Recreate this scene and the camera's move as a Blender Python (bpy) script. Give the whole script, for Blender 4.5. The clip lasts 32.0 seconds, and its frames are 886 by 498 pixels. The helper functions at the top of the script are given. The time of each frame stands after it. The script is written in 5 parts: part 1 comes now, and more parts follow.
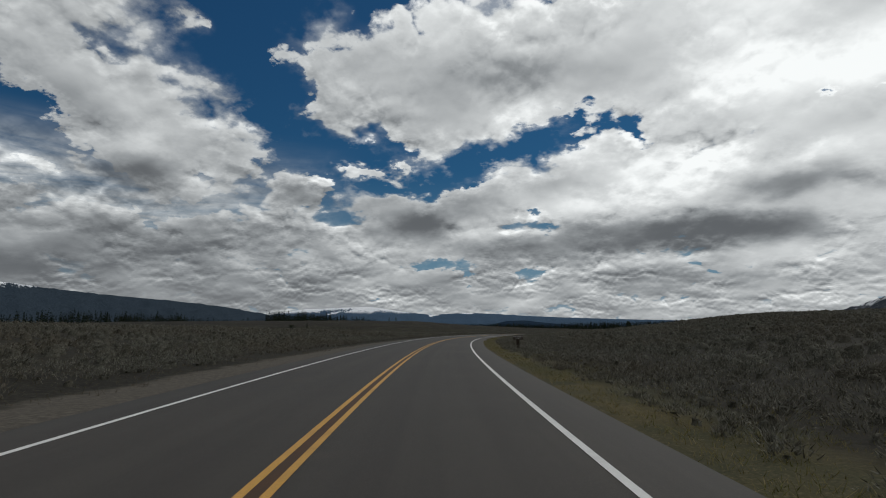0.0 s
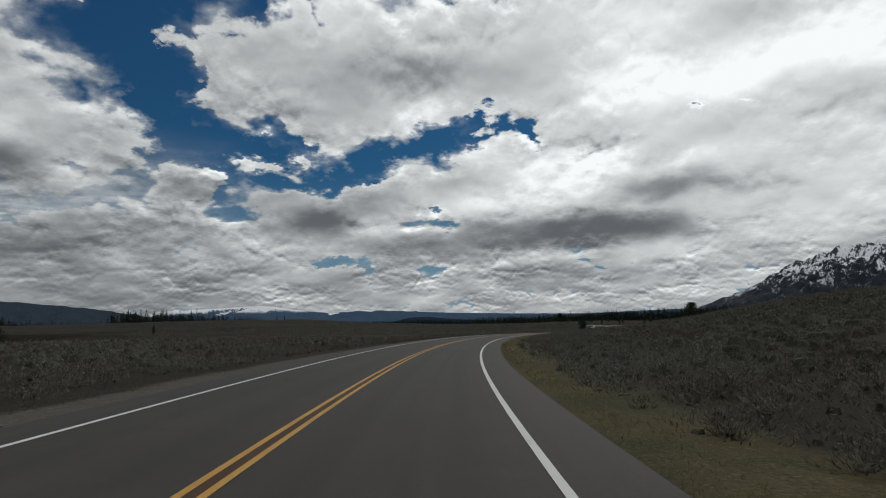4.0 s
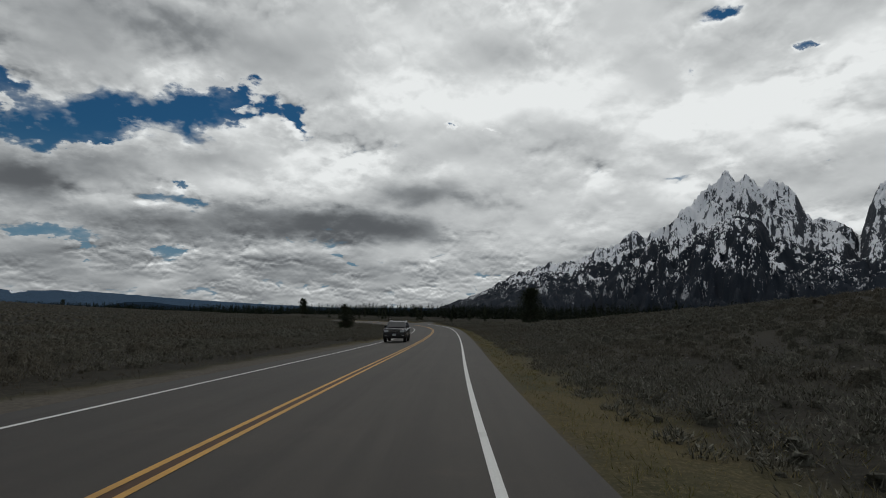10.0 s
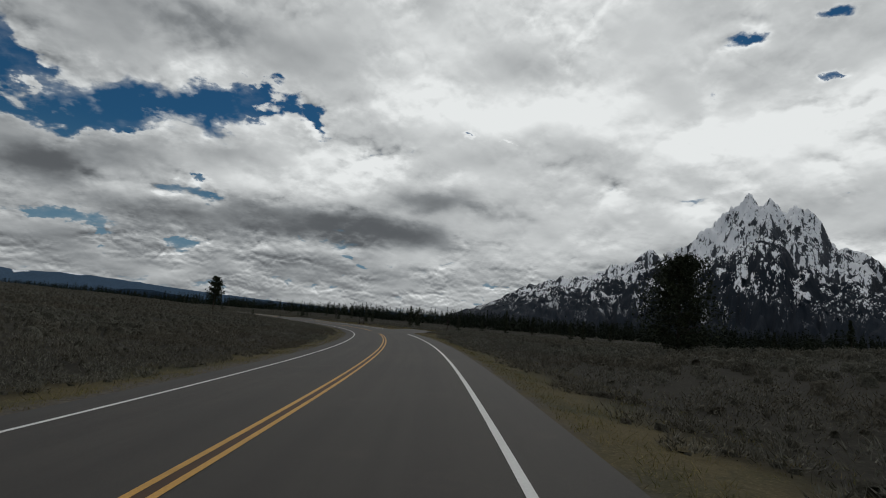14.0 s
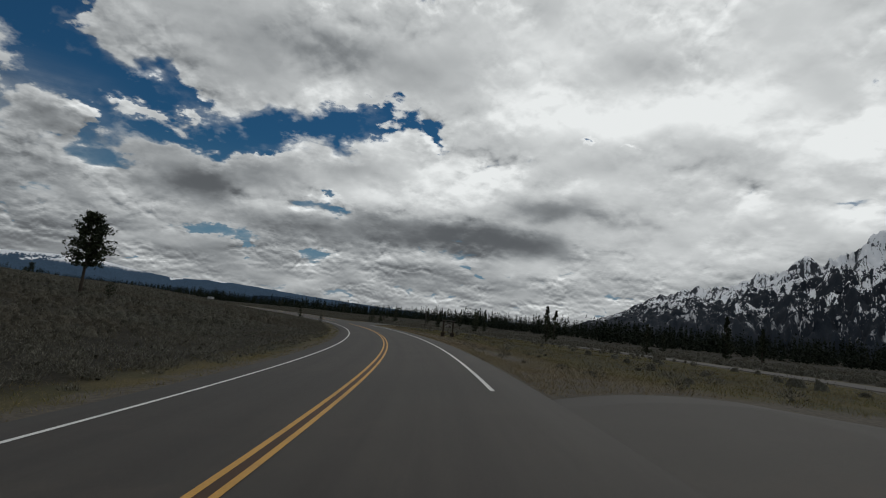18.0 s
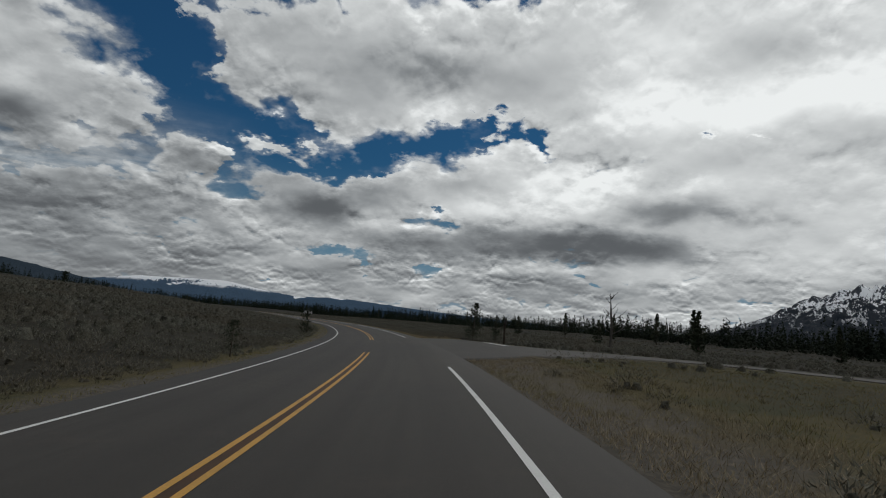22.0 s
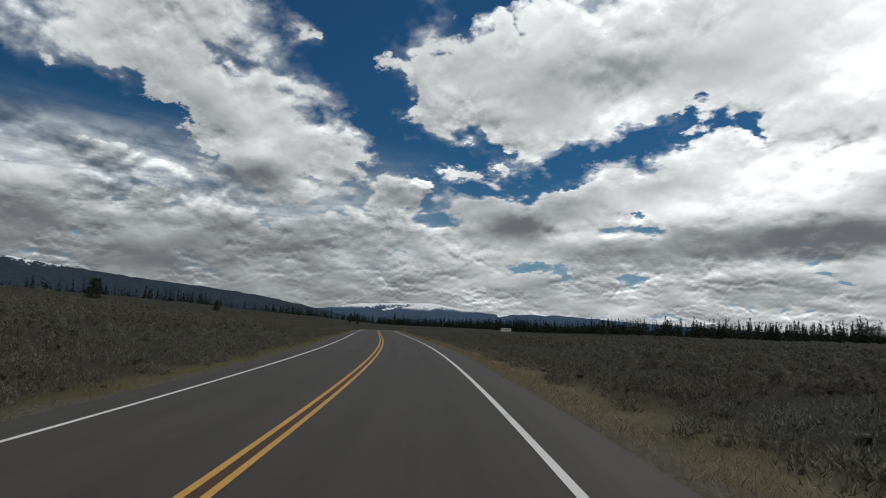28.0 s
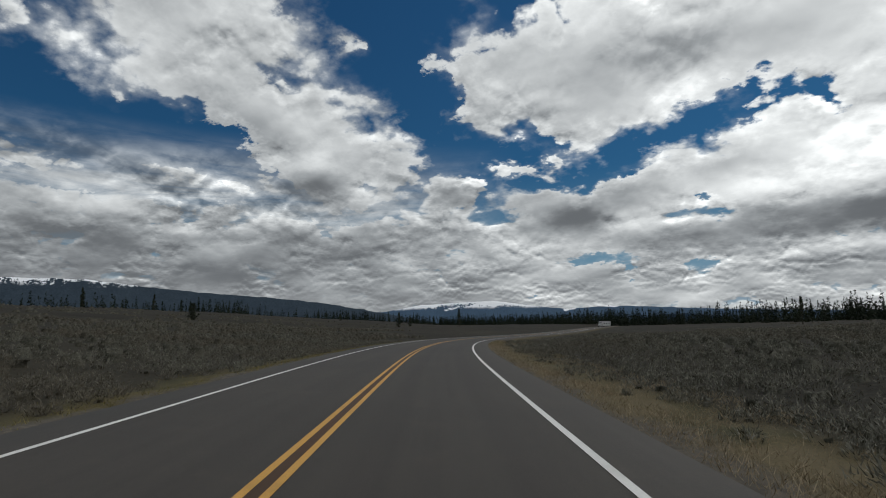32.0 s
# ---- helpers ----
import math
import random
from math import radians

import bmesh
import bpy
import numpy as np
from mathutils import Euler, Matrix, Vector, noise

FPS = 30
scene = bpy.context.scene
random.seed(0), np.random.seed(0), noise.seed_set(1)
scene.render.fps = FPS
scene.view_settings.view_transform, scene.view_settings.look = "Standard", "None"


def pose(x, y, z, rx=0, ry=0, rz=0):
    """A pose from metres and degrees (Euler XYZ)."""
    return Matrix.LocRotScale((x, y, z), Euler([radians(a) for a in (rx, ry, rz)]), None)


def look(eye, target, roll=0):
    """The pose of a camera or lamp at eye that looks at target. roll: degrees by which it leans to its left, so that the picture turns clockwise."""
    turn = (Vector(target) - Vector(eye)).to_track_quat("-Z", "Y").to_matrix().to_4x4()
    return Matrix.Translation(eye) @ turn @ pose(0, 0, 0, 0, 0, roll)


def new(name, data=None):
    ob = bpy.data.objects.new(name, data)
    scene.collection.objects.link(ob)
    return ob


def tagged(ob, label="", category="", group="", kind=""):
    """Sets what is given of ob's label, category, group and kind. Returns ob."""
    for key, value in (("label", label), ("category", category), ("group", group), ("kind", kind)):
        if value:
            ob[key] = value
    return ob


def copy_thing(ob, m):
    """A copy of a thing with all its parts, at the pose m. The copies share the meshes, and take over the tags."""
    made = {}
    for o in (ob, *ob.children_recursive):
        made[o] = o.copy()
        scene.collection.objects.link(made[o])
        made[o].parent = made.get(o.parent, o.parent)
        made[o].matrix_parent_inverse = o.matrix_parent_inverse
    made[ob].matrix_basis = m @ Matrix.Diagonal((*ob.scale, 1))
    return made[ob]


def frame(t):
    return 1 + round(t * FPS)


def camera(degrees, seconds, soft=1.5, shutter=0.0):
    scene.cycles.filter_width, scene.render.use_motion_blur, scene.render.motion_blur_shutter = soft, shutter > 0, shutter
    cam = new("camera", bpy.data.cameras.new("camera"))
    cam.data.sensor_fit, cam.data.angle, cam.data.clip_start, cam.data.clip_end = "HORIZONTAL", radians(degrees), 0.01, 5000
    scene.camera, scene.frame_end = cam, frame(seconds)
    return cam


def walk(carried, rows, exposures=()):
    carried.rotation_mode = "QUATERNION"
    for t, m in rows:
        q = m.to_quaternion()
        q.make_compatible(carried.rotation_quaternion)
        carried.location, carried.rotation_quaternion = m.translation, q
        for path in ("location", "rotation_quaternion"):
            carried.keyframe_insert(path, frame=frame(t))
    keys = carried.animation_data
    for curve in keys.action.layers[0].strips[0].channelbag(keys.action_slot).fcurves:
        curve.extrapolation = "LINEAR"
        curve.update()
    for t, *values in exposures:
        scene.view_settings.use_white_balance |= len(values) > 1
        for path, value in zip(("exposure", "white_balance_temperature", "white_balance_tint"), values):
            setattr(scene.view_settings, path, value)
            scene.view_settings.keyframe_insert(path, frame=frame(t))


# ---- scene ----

# The eye rides 1.48 m above the lane; each row: seconds, x, y, z, tilt, roll, turn.
def ride(t, x, y, z, tilt, roll, turn):
    return t, pose(x, y, z, 90 + tilt, 0, turn) @ pose(0, 0, 0, 0, 0, roll)


cam = camera(78.5, 32.0, soft=1.0)
walk(cam, [
    ride(0, 0.16, 0.04, 1.45, 8.49, -0.62, 12.74),
    ride(0.5, -2.45, 11.23, 1.55, 8.48, -0.67, 12.12),
    ride(1, -4.91, 22.46, 1.61, 8.40, -0.97, 11.19),
    ride(1.5, -7.19, 33.73, 1.66, 8.27, -0.78, 10.24),
    ride(2, -9.26, 45.05, 1.69, 8.21, -1.28, 8.97),
    ride(2.5, -11.10, 56.39, 1.71, 8.20, -1.43, 7.71),
    ride(3, -12.65, 67.78, 1.71, 8.12, -1.61, 5.96),
    ride(3.5, -13.83, 79.21, 1.69, 7.97, -1.73, 4.12),
    ride(5.5, -14.66, 125.15, 1.57, 7.87, -2.42, -3.63),
    ride(6, -13.85, 136.62, 1.51, 7.77, -1.65, -6.01),
    ride(6.5, -12.60, 148.05, 1.44, 7.65, -1.56, -8.84),
    ride(7, -10.80, 159.41, 1.33, 7.53, -1.63, -11.70),
    ride(7.5, -8.45, 170.68, 1.21, 7.37, -1.71, -14.15),
    ride(8, -5.59, 181.83, 1.06, 7.19, -1.40, -16.53),
    ride(8.5, -2.22, 192.84, 0.88, 7.07, -1.12, -18.84),
    ride(9, 1.60, 203.70, 0.71, 7.01, -0.89, -20.67),
    ride(9.5, 5.75, 214.43, 0.52, 6.95, -0.17, -22.13),
    ride(10, 10.17, 225.05, 0.35, 6.98, 0.60, -23.39),
    ride(10.5, 14.79, 235.59, 0.16, 7.08, 1.10, -24.38),
    ride(11, 19.52, 246.07, 0.00, 7.12, 1.57, -24.86),
    ride(11.5, 24.32, 256.52, -0.16, 7.18, 2.23, -25.19),
    ride(12, 29.13, 266.96, -0.29, 7.32, 2.49, -25.05),
    ride(12.5, 33.89, 277.44, -0.41, 7.46, 3.09, -24.56),
    ride(13, 38.55, 287.95, -0.51, 7.58, 3.45, -24.05),
    ride(13.5, 43.11, 298.50, -0.59, 7.70, 3.90, -23.26),
    ride(14, 47.54, 309.11, -0.64, 7.79, 4.42, -22.27),
    ride(14.5, 51.81, 319.77, -0.69, 7.81, 4.99, -21.21),
    ride(16.5, 66.45, 363.33, -0.90, 7.76, 5.94, -15.27),
    ride(17, 69.41, 374.44, -0.97, 7.73, 6.04, -13.50),
    ride(17.5, 72.01, 385.64, -1.05, 7.77, 5.54, -11.66),
    ride(18, 74.20, 396.93, -1.13, 7.77, 5.70, -9.74),
    ride(18.5, 75.99, 408.30, -1.21, 7.69, 5.94, -8.11),
    ride(19, 77.43, 419.71, -1.29, 7.66, 5.58, -6.64),
    ride(19.5, 78.60, 431.15, -1.35, 7.75, 5.59, -5.46),
    ride(20, 79.53, 442.62, -1.40, 7.88, 5.50, -4.25),
    ride(20.5, 80.23, 454.10, -1.44, 7.95, 5.38, -3.02),
    ride(21, 80.63, 465.60, -1.46, 7.96, 4.66, -1.51),
    ride(21.5, 80.70, 477.11, -1.49, 7.98, 4.44, 0.36),
    ride(22, 80.41, 488.61, -1.51, 8.01, 4.39, 2.06),
    ride(22.5, 79.76, 500.09, -1.53, 7.96, 4.41, 3.78),
    ride(23, 78.79, 511.55, -1.54, 7.93, 3.83, 5.58),
    ride(23.5, 77.44, 522.98, -1.55, 8.08, 3.65, 7.49),
    ride(24, 75.72, 534.35, -1.55, 8.19, 3.83, 9.43),
    ride(24.5, 73.62, 545.67, -1.52, 8.20, 3.99, 11.49),
    ride(25, 71.16, 556.91, -1.49, 8.22, 3.89, 13.31),
    ride(25.5, 68.41, 568.08, -1.45, 8.33, 3.67, 14.92),
    ride(27.5, 54.02, 611.78, -1.20, 8.51, 2.53, 21.41),
    ride(28, 49.66, 622.43, -1.13, 8.59, 2.06, 23.04),
    ride(28.5, 44.94, 632.92, -1.05, 8.66, 1.44, 24.57),
    ride(29, 39.90, 643.28, -0.95, 8.80, 0.53, 26.17),
    ride(29.5, 34.57, 653.48, -0.83, 8.81, -0.18, 27.62),
    ride(30, 29.03, 663.56, -0.72, 8.76, -0.61, 28.70),
    ride(30.5, 23.32, 673.55, -0.59, 8.74, -0.77, 29.49),
    ride(31, 17.52, 683.48, -0.49, 8.69, -0.62, 29.75),
    ride(31.5, 11.72, 693.41, -0.38, 8.58, -0.68, 29.57),
    ride(32, 5.97, 703.37, -0.30, 8.45, -1.10, 29.20),
], exposures=[
    (0.0, -0.26), (6.0, -0.3), (9.0, -0.46), (13.0, -0.52), (18.0, -0.48), (23.0, -0.38), (28.0, -0.03), (32.0, -0.05),
])

# ---------------------------------------------------------------- light
# A high sun stands ahead and to the right behind thin cloud; the sky is broken cumulus.
SUN_AZ, SUN_EL = -38.0, 55.0        # degrees, azimuth counted to the left of +y


class Nodes:
    """Short way to write node trees: every call returns an output socket."""

    def __init__(self, tree):
        self.t = tree

    def node(self, kind, ins=(), out=0, **props):
        n = self.t.nodes.new(kind)
        if "operation" in props:
            n.operation = props["operation"]
        if "interpolation_type" in props:
            n.interpolation_type = props["interpolation_type"]
        if "attribute_name" in props:
            n.attribute_name = props["attribute_name"]
        if "voronoi_dimensions" in props:
            n.voronoi_dimensions = props["voronoi_dimensions"]
        for k, v in (ins.items() if isinstance(ins, dict) else enumerate(ins)):
            if v is None:
                continue
            if isinstance(v, bpy.types.NodeSocket):
                self.t.links.new(v, n.inputs[k])
            else:
                n.inputs[k].default_value = v
        return n.outputs[out]

    def m(self, op, a, b=None, c=None):
        return self.node("ShaderNodeMath", (a, b, c), operation=op)

    def v(self, op, a, b=None, out=0):
        return self.node("ShaderNodeVectorMath", (a, b), out, operation=op)

    def noise(self, vec, scale, detail=6.0, rough=0.55, dist=0.0, out=0):
        return self.node("ShaderNodeTexNoise", {"Vector": vec, "Scale": scale, "Detail": detail, "Roughness": rough, "Distortion": dist}, out)

    def step(self, x, a, b, lo=0.0, hi=1.0):
        return self.node("ShaderNodeMapRange", (x, a, b, lo, hi), interpolation_type="SMOOTHSTEP")

    def mix(self, f, a, b, blend="MIX"):
        n = self.t.nodes.new("ShaderNodeMix")
        n.data_type, n.blend_type = "RGBA", blend
        for k, val in ((0, f), (6, a), (7, b)):
            if isinstance(val, bpy.types.NodeSocket):
                self.t.links.new(val, n.inputs[k])
            else:
                n.inputs[k].default_value = val if k == 0 else (*val[:3], 1)
        return n.outputs[2]


def build_sky():
    world = bpy.data.worlds.new("sky")
    scene.world = world
    world.use_nodes = True
    tree = world.node_tree
    tree.nodes.clear()
    N = Nodes(tree)
    way = N.node("ShaderNodeTexCoord", out=0)
    sep = N.t.nodes.new("ShaderNodeSeparateXYZ")
    tree.links.new(way, sep.inputs[0])
    x, y, z = sep.outputs
    az = N.m("MULTIPLY", N.m("ARCTAN2", N.m("MULTIPLY", x, -1.0), y), 57.2958)
    el = N.m("MULTIPLY", N.m("ARCSINE", z), 57.2958)

    def layer(lift=0.0):
        """The way projected on a layer of cloud overhead, seen a little higher up by lift."""
        k = N.m("ADD", N.m("MAXIMUM", z, 0.0), N.step(el, 2.0, 17.0, 0.36 + lift * 0.22, 0.36 + lift))
        return N.node("ShaderNodeCombineXYZ", (N.m("DIVIDE", x, k), N.m("DIVIDE", y, k), 0.0))

    here, above, high = layer(), layer(0.018), layer(0.055)

    def centred(at, scale, detail, rough, move=(0, 0, 0)):
        return N.v("SUBTRACT", N.noise(N.v("ADD", at, move), scale, detail, rough, out=1), (0.5, 0.5, 0.5))

    def bend(at, base):
        """Ragged outlines: the place in the sky is shifted by three sizes of noise."""
        w1, w2, w3 = centred(at, 2.6, 3, 0.5), centred(at, 9.0, 4, 0.55, (3, 7, 0)), centred(at, 34.0, 4, 0.6, (1, 4, 0))
        shift = N.v("ADD", N.v("MULTIPLY", w1, (7.0, 4.5, 0.0)), N.v("ADD", N.v("MULTIPLY", w2, (7.5, 5.0, 0.0)), N.v("MULTIPLY", w3, (3.2, 2.2, 0.0))))
        sc = N.t.nodes.new("ShaderNodeVectorMath")
        sc.operation = "SCALE"
        tree.links.new(shift, sc.inputs[0])
        tree.links.new(N.step(el, 2.0, 20.0, 0.35, 1.0), sc.inputs[3])
        return N.v("ADD", base, sc.outputs[0])

    ang = N.node("ShaderNodeCombineXYZ", (az, el, 0.0))
    bent = bend(here, ang)
    near = N.v("ADD", ang, N.v("MULTIPLY", centred(here, 30.0, 4, 0.6, (6, 1, 0)), (3.0, 1.6, 0.0)))
    soft = N.v("ADD", ang, N.v("MULTIPLY", centred(here, 6.0, 4, 0.55, (1, 4, 2)), (7.0, 3.2, 0.0)))

    def patch(base, total, a, e, wa, we, amount, lean=0.0):
        """One soft oval of cloud (or of clear sky) at azimuth a and elevation e."""
        d = N.v("SUBTRACT", base, (a, e, 0.0))
        c, s = math.cos(radians(lean)), math.sin(radians(lean))
        p = N.v("DOT_PRODUCT", d, (c / wa, s / wa, 0.0), out=1)
        q = N.v("DOT_PRODUCT", d, (-s / we, c / we, 0.0), out=1)
        r2 = N.m("ADD", N.m("MULTIPLY", p, p), N.m("MULTIPLY", q, q))
        return N.m("MULTIPLY_ADD", N.m("POWER", 2.718, N.m("MULTIPLY", r2, -1.0)), amount, total)

    def heaps(at, scale, move=(0, 0, 0)):
        """Rounded heaps, like the top of a cauliflower, between 0 and 1."""
        q = N.v("ADD", N.v("ADD", at, move), N.v("MULTIPLY", centred(at, scale * 1.1, 4, 0.55), (0.9 / scale, 0.9 / scale, 0.0)))
        cell = N.node("ShaderNodeTexVoronoi", {"Vector": q, "Scale": scale, "Detail": 2.0, "Roughness": 0.55, "Lacunarity": 2.3}, voronoi_dimensions="2D")
        return N.m("SUBTRACT", 1.0, N.m("MULTIPLY", cell, cell))

    far = N.step(el, 11.0, 4.0)
    body = N.m("MULTIPLY_ADD", N.m("SUBTRACT", heaps(here, 7.5), heaps(here, 5.0)), far, heaps(here, 5.0))
    body_up = N.m("MULTIPLY_ADD", N.m("SUBTRACT", heaps(above, 7.5), heaps(above, 5.0)), far, heaps(above, 5.0))
    puff = N.m("SUBTRACT", heaps(here, 17.0, (2, 5, 0)), heaps(above, 17.0, (2, 5, 0)))

    cover = N.m("MULTIPLY_ADD", N.noise(here, 3.2, 5, 0.55), 0.7, N.step(el, 15.0, 9.0, 0.46, 0.95))
    for a, e, wa, we, amount, lean in CLEAR:
        cover = patch(bent, cover, a, e, wa, we, -amount, lean)
    for a, e, wa, we, amount, lean in CLEAR_SMALL:
        cover = patch(near, cover, a, e, wa, we, -amount, lean)
    for a, e, wa, we, amount, lean in HEAPS:
        cover = patch(bent, cover, a, e, wa, we, amount, lean)
    grain = N.m("SUBTRACT", N.noise(N.v("ADD", here, (9, 2, 0)), 22.0, 6, 0.62), 0.5)
    cover = N.m("ADD", N.m("MULTIPLY_ADD", grain, N.step(el, 5.0, 14.0, 0.5, 1.1), cover), N.m("MULTIPLY", N.m("SUBTRACT", body, 0.72), 0.7))
    # crisp heaps here, thin veils there
    wispy = N.step(N.noise(N.v("ADD", here, (4, 4, 0)), 3.0, 3, 0.5), 0.42, 0.62)
    crisp = N.step(cover, 0.36, 0.66)
    veiled = N.step(cover, -0.25, 0.85)
    full = N.m("MULTIPLY_ADD", N.m("SUBTRACT", veiled, crisp), N.m("MULTIPLY", wispy, 0.75), crisp)
    # a thin streaky sheet low in the north-west
    streak = N.noise(N.v("MULTIPLY", way, (2.6, 2.6, 20.0)), 1.7, 8, 0.62, 0.5)
    sheet_part = N.m("MULTIPLY", N.step(az, 20.0, 40.0), N.m("MULTIPLY", N.step(el, 1.0, 4.0), N.step(el, 13.0, 20.0, 1.0, 0.0)))
    full = N.m("MAXIMUM", full, N.m("MULTIPLY", sheet_part, N.step(streak, 0.28, 0.62, 0.25, 0.95)))
    # modelling: a cloud is bright on the side toward the sun and above, grey below
    calm = N.step(az, -36.0, 0.0, 0.9, 1.0)
    wide = N.m("SUBTRACT", N.noise(here, 2.7, 3, 0.42), N.noise(high, 2.7, 3, 0.42))
    mottle = N.m("SUBTRACT", N.noise(N.v("ADD", here, (3, 1, 2)), 4.2, 3, 0.42), 0.5)
    rim = N.m("MAXIMUM", N.step(cover, 1.6, 0.6, 0.38, 1.0), far)
    form = N.m("ADD", N.m("MULTIPLY", N.m("SUBTRACT", body, body_up), 0.36), N.m("MULTIPLY", puff, 0.12))
    form = N.m("MULTIPLY", form, N.m("MULTIPLY", rim, N.step(N.noise(N.v("ADD", here, (7, 3, 0)), 3.6, 3, 0.5), 0.32, 0.66, 0.2, 1.35)))
    form = N.m("ADD", form, N.m("MULTIPLY_ADD", wide, 1.15, N.m("MULTIPLY", mottle, 0.42)))
    lum = N.m("MULTIPLY_ADD", form, calm, 0.80)
    lum = N.m("ADD", lum, N.step(cover, 0.4, 1.5, 0.10, -0.06))
    lum = N.m("ADD", lum, N.m("ADD", N.m("MULTIPLY", sheet_part, -0.06), N.step(az, 5.0, 48.0, 0.0, -0.16)))
    for a, e, wa, we, amount, lean in BELLIES:
        lum = patch(soft, lum, a, e, wa, we, -0.95 * amount, lean)
        lum = patch(bent, lum, a, e + 2.0 * we, wa * 0.8, we * 0.9, amount * 0.35, lean)
    for a, e, wa, we, amount, lean in GLARE:
        lum = patch(ang, lum, a, e, wa, we, amount, lean)
    lum = N.m("ADD", lum, N.m("MULTIPLY", N.step(el, 4.0, 17.0, -0.20, 0.0), N.step(az, -30.0, 5.0, 0.35, 1.0)))
    lum = N.m("MINIMUM", N.m("SMOOTH_MAX", lum, 0.20, 0.22), 1.15)
    ramp = N.node("ShaderNodeValToRGB", (N.m("MULTIPLY", lum, 1 / 1.15),))
    els = ramp.node.color_ramp.elements
    els[0].position, els[0].color = 0.13, (0.105, 0.115, 0.126, 1)
    els[1].position, els[1].color = 1.0, (1.12, 1.155, 1.155, 1)
    top = els.new(0.83)
    top.color = (0.80, 0.83, 0.835, 1)
    mid = els.new(0.435)
    mid.color = (0.335, 0.357, 0.372, 1)
    air = tree.nodes.new("ShaderNodeTexSky")
    air.sky_type, air.sun_disc = "NISHITA", False
    air.sun_elevation, air.sun_rotation = radians(SUN_EL), radians(-SUN_AZ)
    air.air_density, air.dust_density, air.ozone_density = 1.2, 0.4, 2.5
    blue = N.mix(1.0, air.outputs[0], (0.0085, 0.0245, 0.0355), "MULTIPLY")
    blue = N.mix(N.step(el, 3.0, 17.0), (0.15, 0.27, 0.37), blue)
    col = N.mix(full, blue, ramp)
    # pale milky air low over the plain
    col = N.mix(N.step(el, 0.0, 7.0, 0.34, 0.0), col, (0.40, 0.42, 0.43))
    out = tree.nodes.new("ShaderNodeOutputWorld")
    tree.links.new(N.node("ShaderNodeBackground", (col, 1.0)), out.inputs[0])


# azimuth, elevation, half width, half height, amount, lean
CLEAR = [(36, 32.5, 9, 3.2, 1.5, 0), (33.0, 27.0, 4.6, 3.0, 1.6, 0), (31.0, 22.8, 2.7, 2.6, 1.5, 0), (29.5, 19.2, 2.4, 1.5, 1.4, 0), (22.5, 18.2, 5.6, 1.2, 1.35, 3), (16.0, 15.2, 7.5, 1.0, 1.2, 0), (24.5, 12.2, 2.0, 1.0, 1.0, 0),
         (2.2, 19.6, 4.9, 1.7, 1.5, -12), (9.0, 17.3, 3.2, 0.8, 0.9, -8), (60, 18.5, 6.5, 2.4, 1.45, 8), (74, 21, 8, 3.5, 1.3, 0), (51.5, 19.6, 3.5, 1.4, 1.0, 0), (53, 13.0, 7, 0.9, 0.8, 0), (64, 13.6, 6, 0.9, 0.6, 0), (40, 11.6, 6, 0.6, 0.7, 0)]
CLEAR_SMALL = [(12.2, 6.8, 3.8, 0.6, 1.0, 0), (4.2, 5.7, 3.0, 0.5, 0.8, 0), (2.9, 12.2, 0.9, 0.4, 0.9, 0), (-24.3, 19.8, 1.0, 0.45, 1.8, 0), (-28.5, 19.4, 1.3, 0.3, 1.5, 0), (-52, 27.5, 1.6, 0.5, 1.9, 0), (-59, 28.4, 1.3, 0.5, 1.9, 0), (-58.5, 23.5, 1.2, 0.4, 1.7, 0)]
HEAPS = [(50, 24.5, 10, 3.8, 1.25, 28), (42, 18.0, 5.5, 3.2, 1.2, 0), (27.2, 13.8, 2.6, 1.6, 0.9, 0), (38.5, 29.0, 1.9, 1.0, 1.0, 0), (31.2, 27.5, 1.7, 1.3, 1.15, 0), (27.5, 26.8, 1.6, 1.2, 1.1, 0), (15, 25, 10, 4.0, 1.2, 0),
         (14, 12, 6, 2.0, 1.0, 0), (-4, 13.5, 12, 2.6, 1.0, 0), (-26, 22, 18, 9, 1.3, 0), (-8, 27, 14, 5, 1.0, 0), (-55, 22, 24, 14, 0.9, 0), (-40, 15, 16, 5, 0.6, 0), (20.5, 16.7, 4.0, 0.6, 0.8, 0), (68, 16.0, 6, 1.2, 0.7, 0), (15, 4.0, 40, 1.6, 0.5, 0)]
BELLIES = [(43, 15.0, 4.5, 1.4, 0.50, 0), (14.8, 11.0, 2.8, 1.5, 0.60, 0), (-10.5, 9.0, 7.5, 1.5, 0.80, -5), (-3.5, 10.4, 5, 1.0, 0.34, 0), (-21.5, 12.8, 4.6, 1.2, 0.48, 0), (-20, 8.7, 5, 1.0, 0.26, 0), (5, 8.4, 5, 0.9, 0.26, 0),
           (3, 26.0, 6, 1.8, 0.26, 0), (16, 21.8, 4, 1.2, 0.16, 0), (-27, 26.0, 6, 2.5, 0.20, 0), (-37, 19, 8, 2.0, 0.12, 0), (52, 20.0, 5, 1.4, 0.12, 0), (-3, 5.0, 8, 0.7, 0.2, 0), (60, 8, 20, 3, 0.10, 0), (-48, 25, 7, 2.0, 0.12, 0)]
GLARE = [(-30, 23, 22, 11, 0.34, 0), (-60, 20, 22, 16, 0.22, 0), (-3, 15.3, 12, 2.6, 0.14, 0), (44, 19.8, 4, 2, 0.12, 0), (38, 15.6, 2, 1.5, 0.16, 0)]
build_sky()

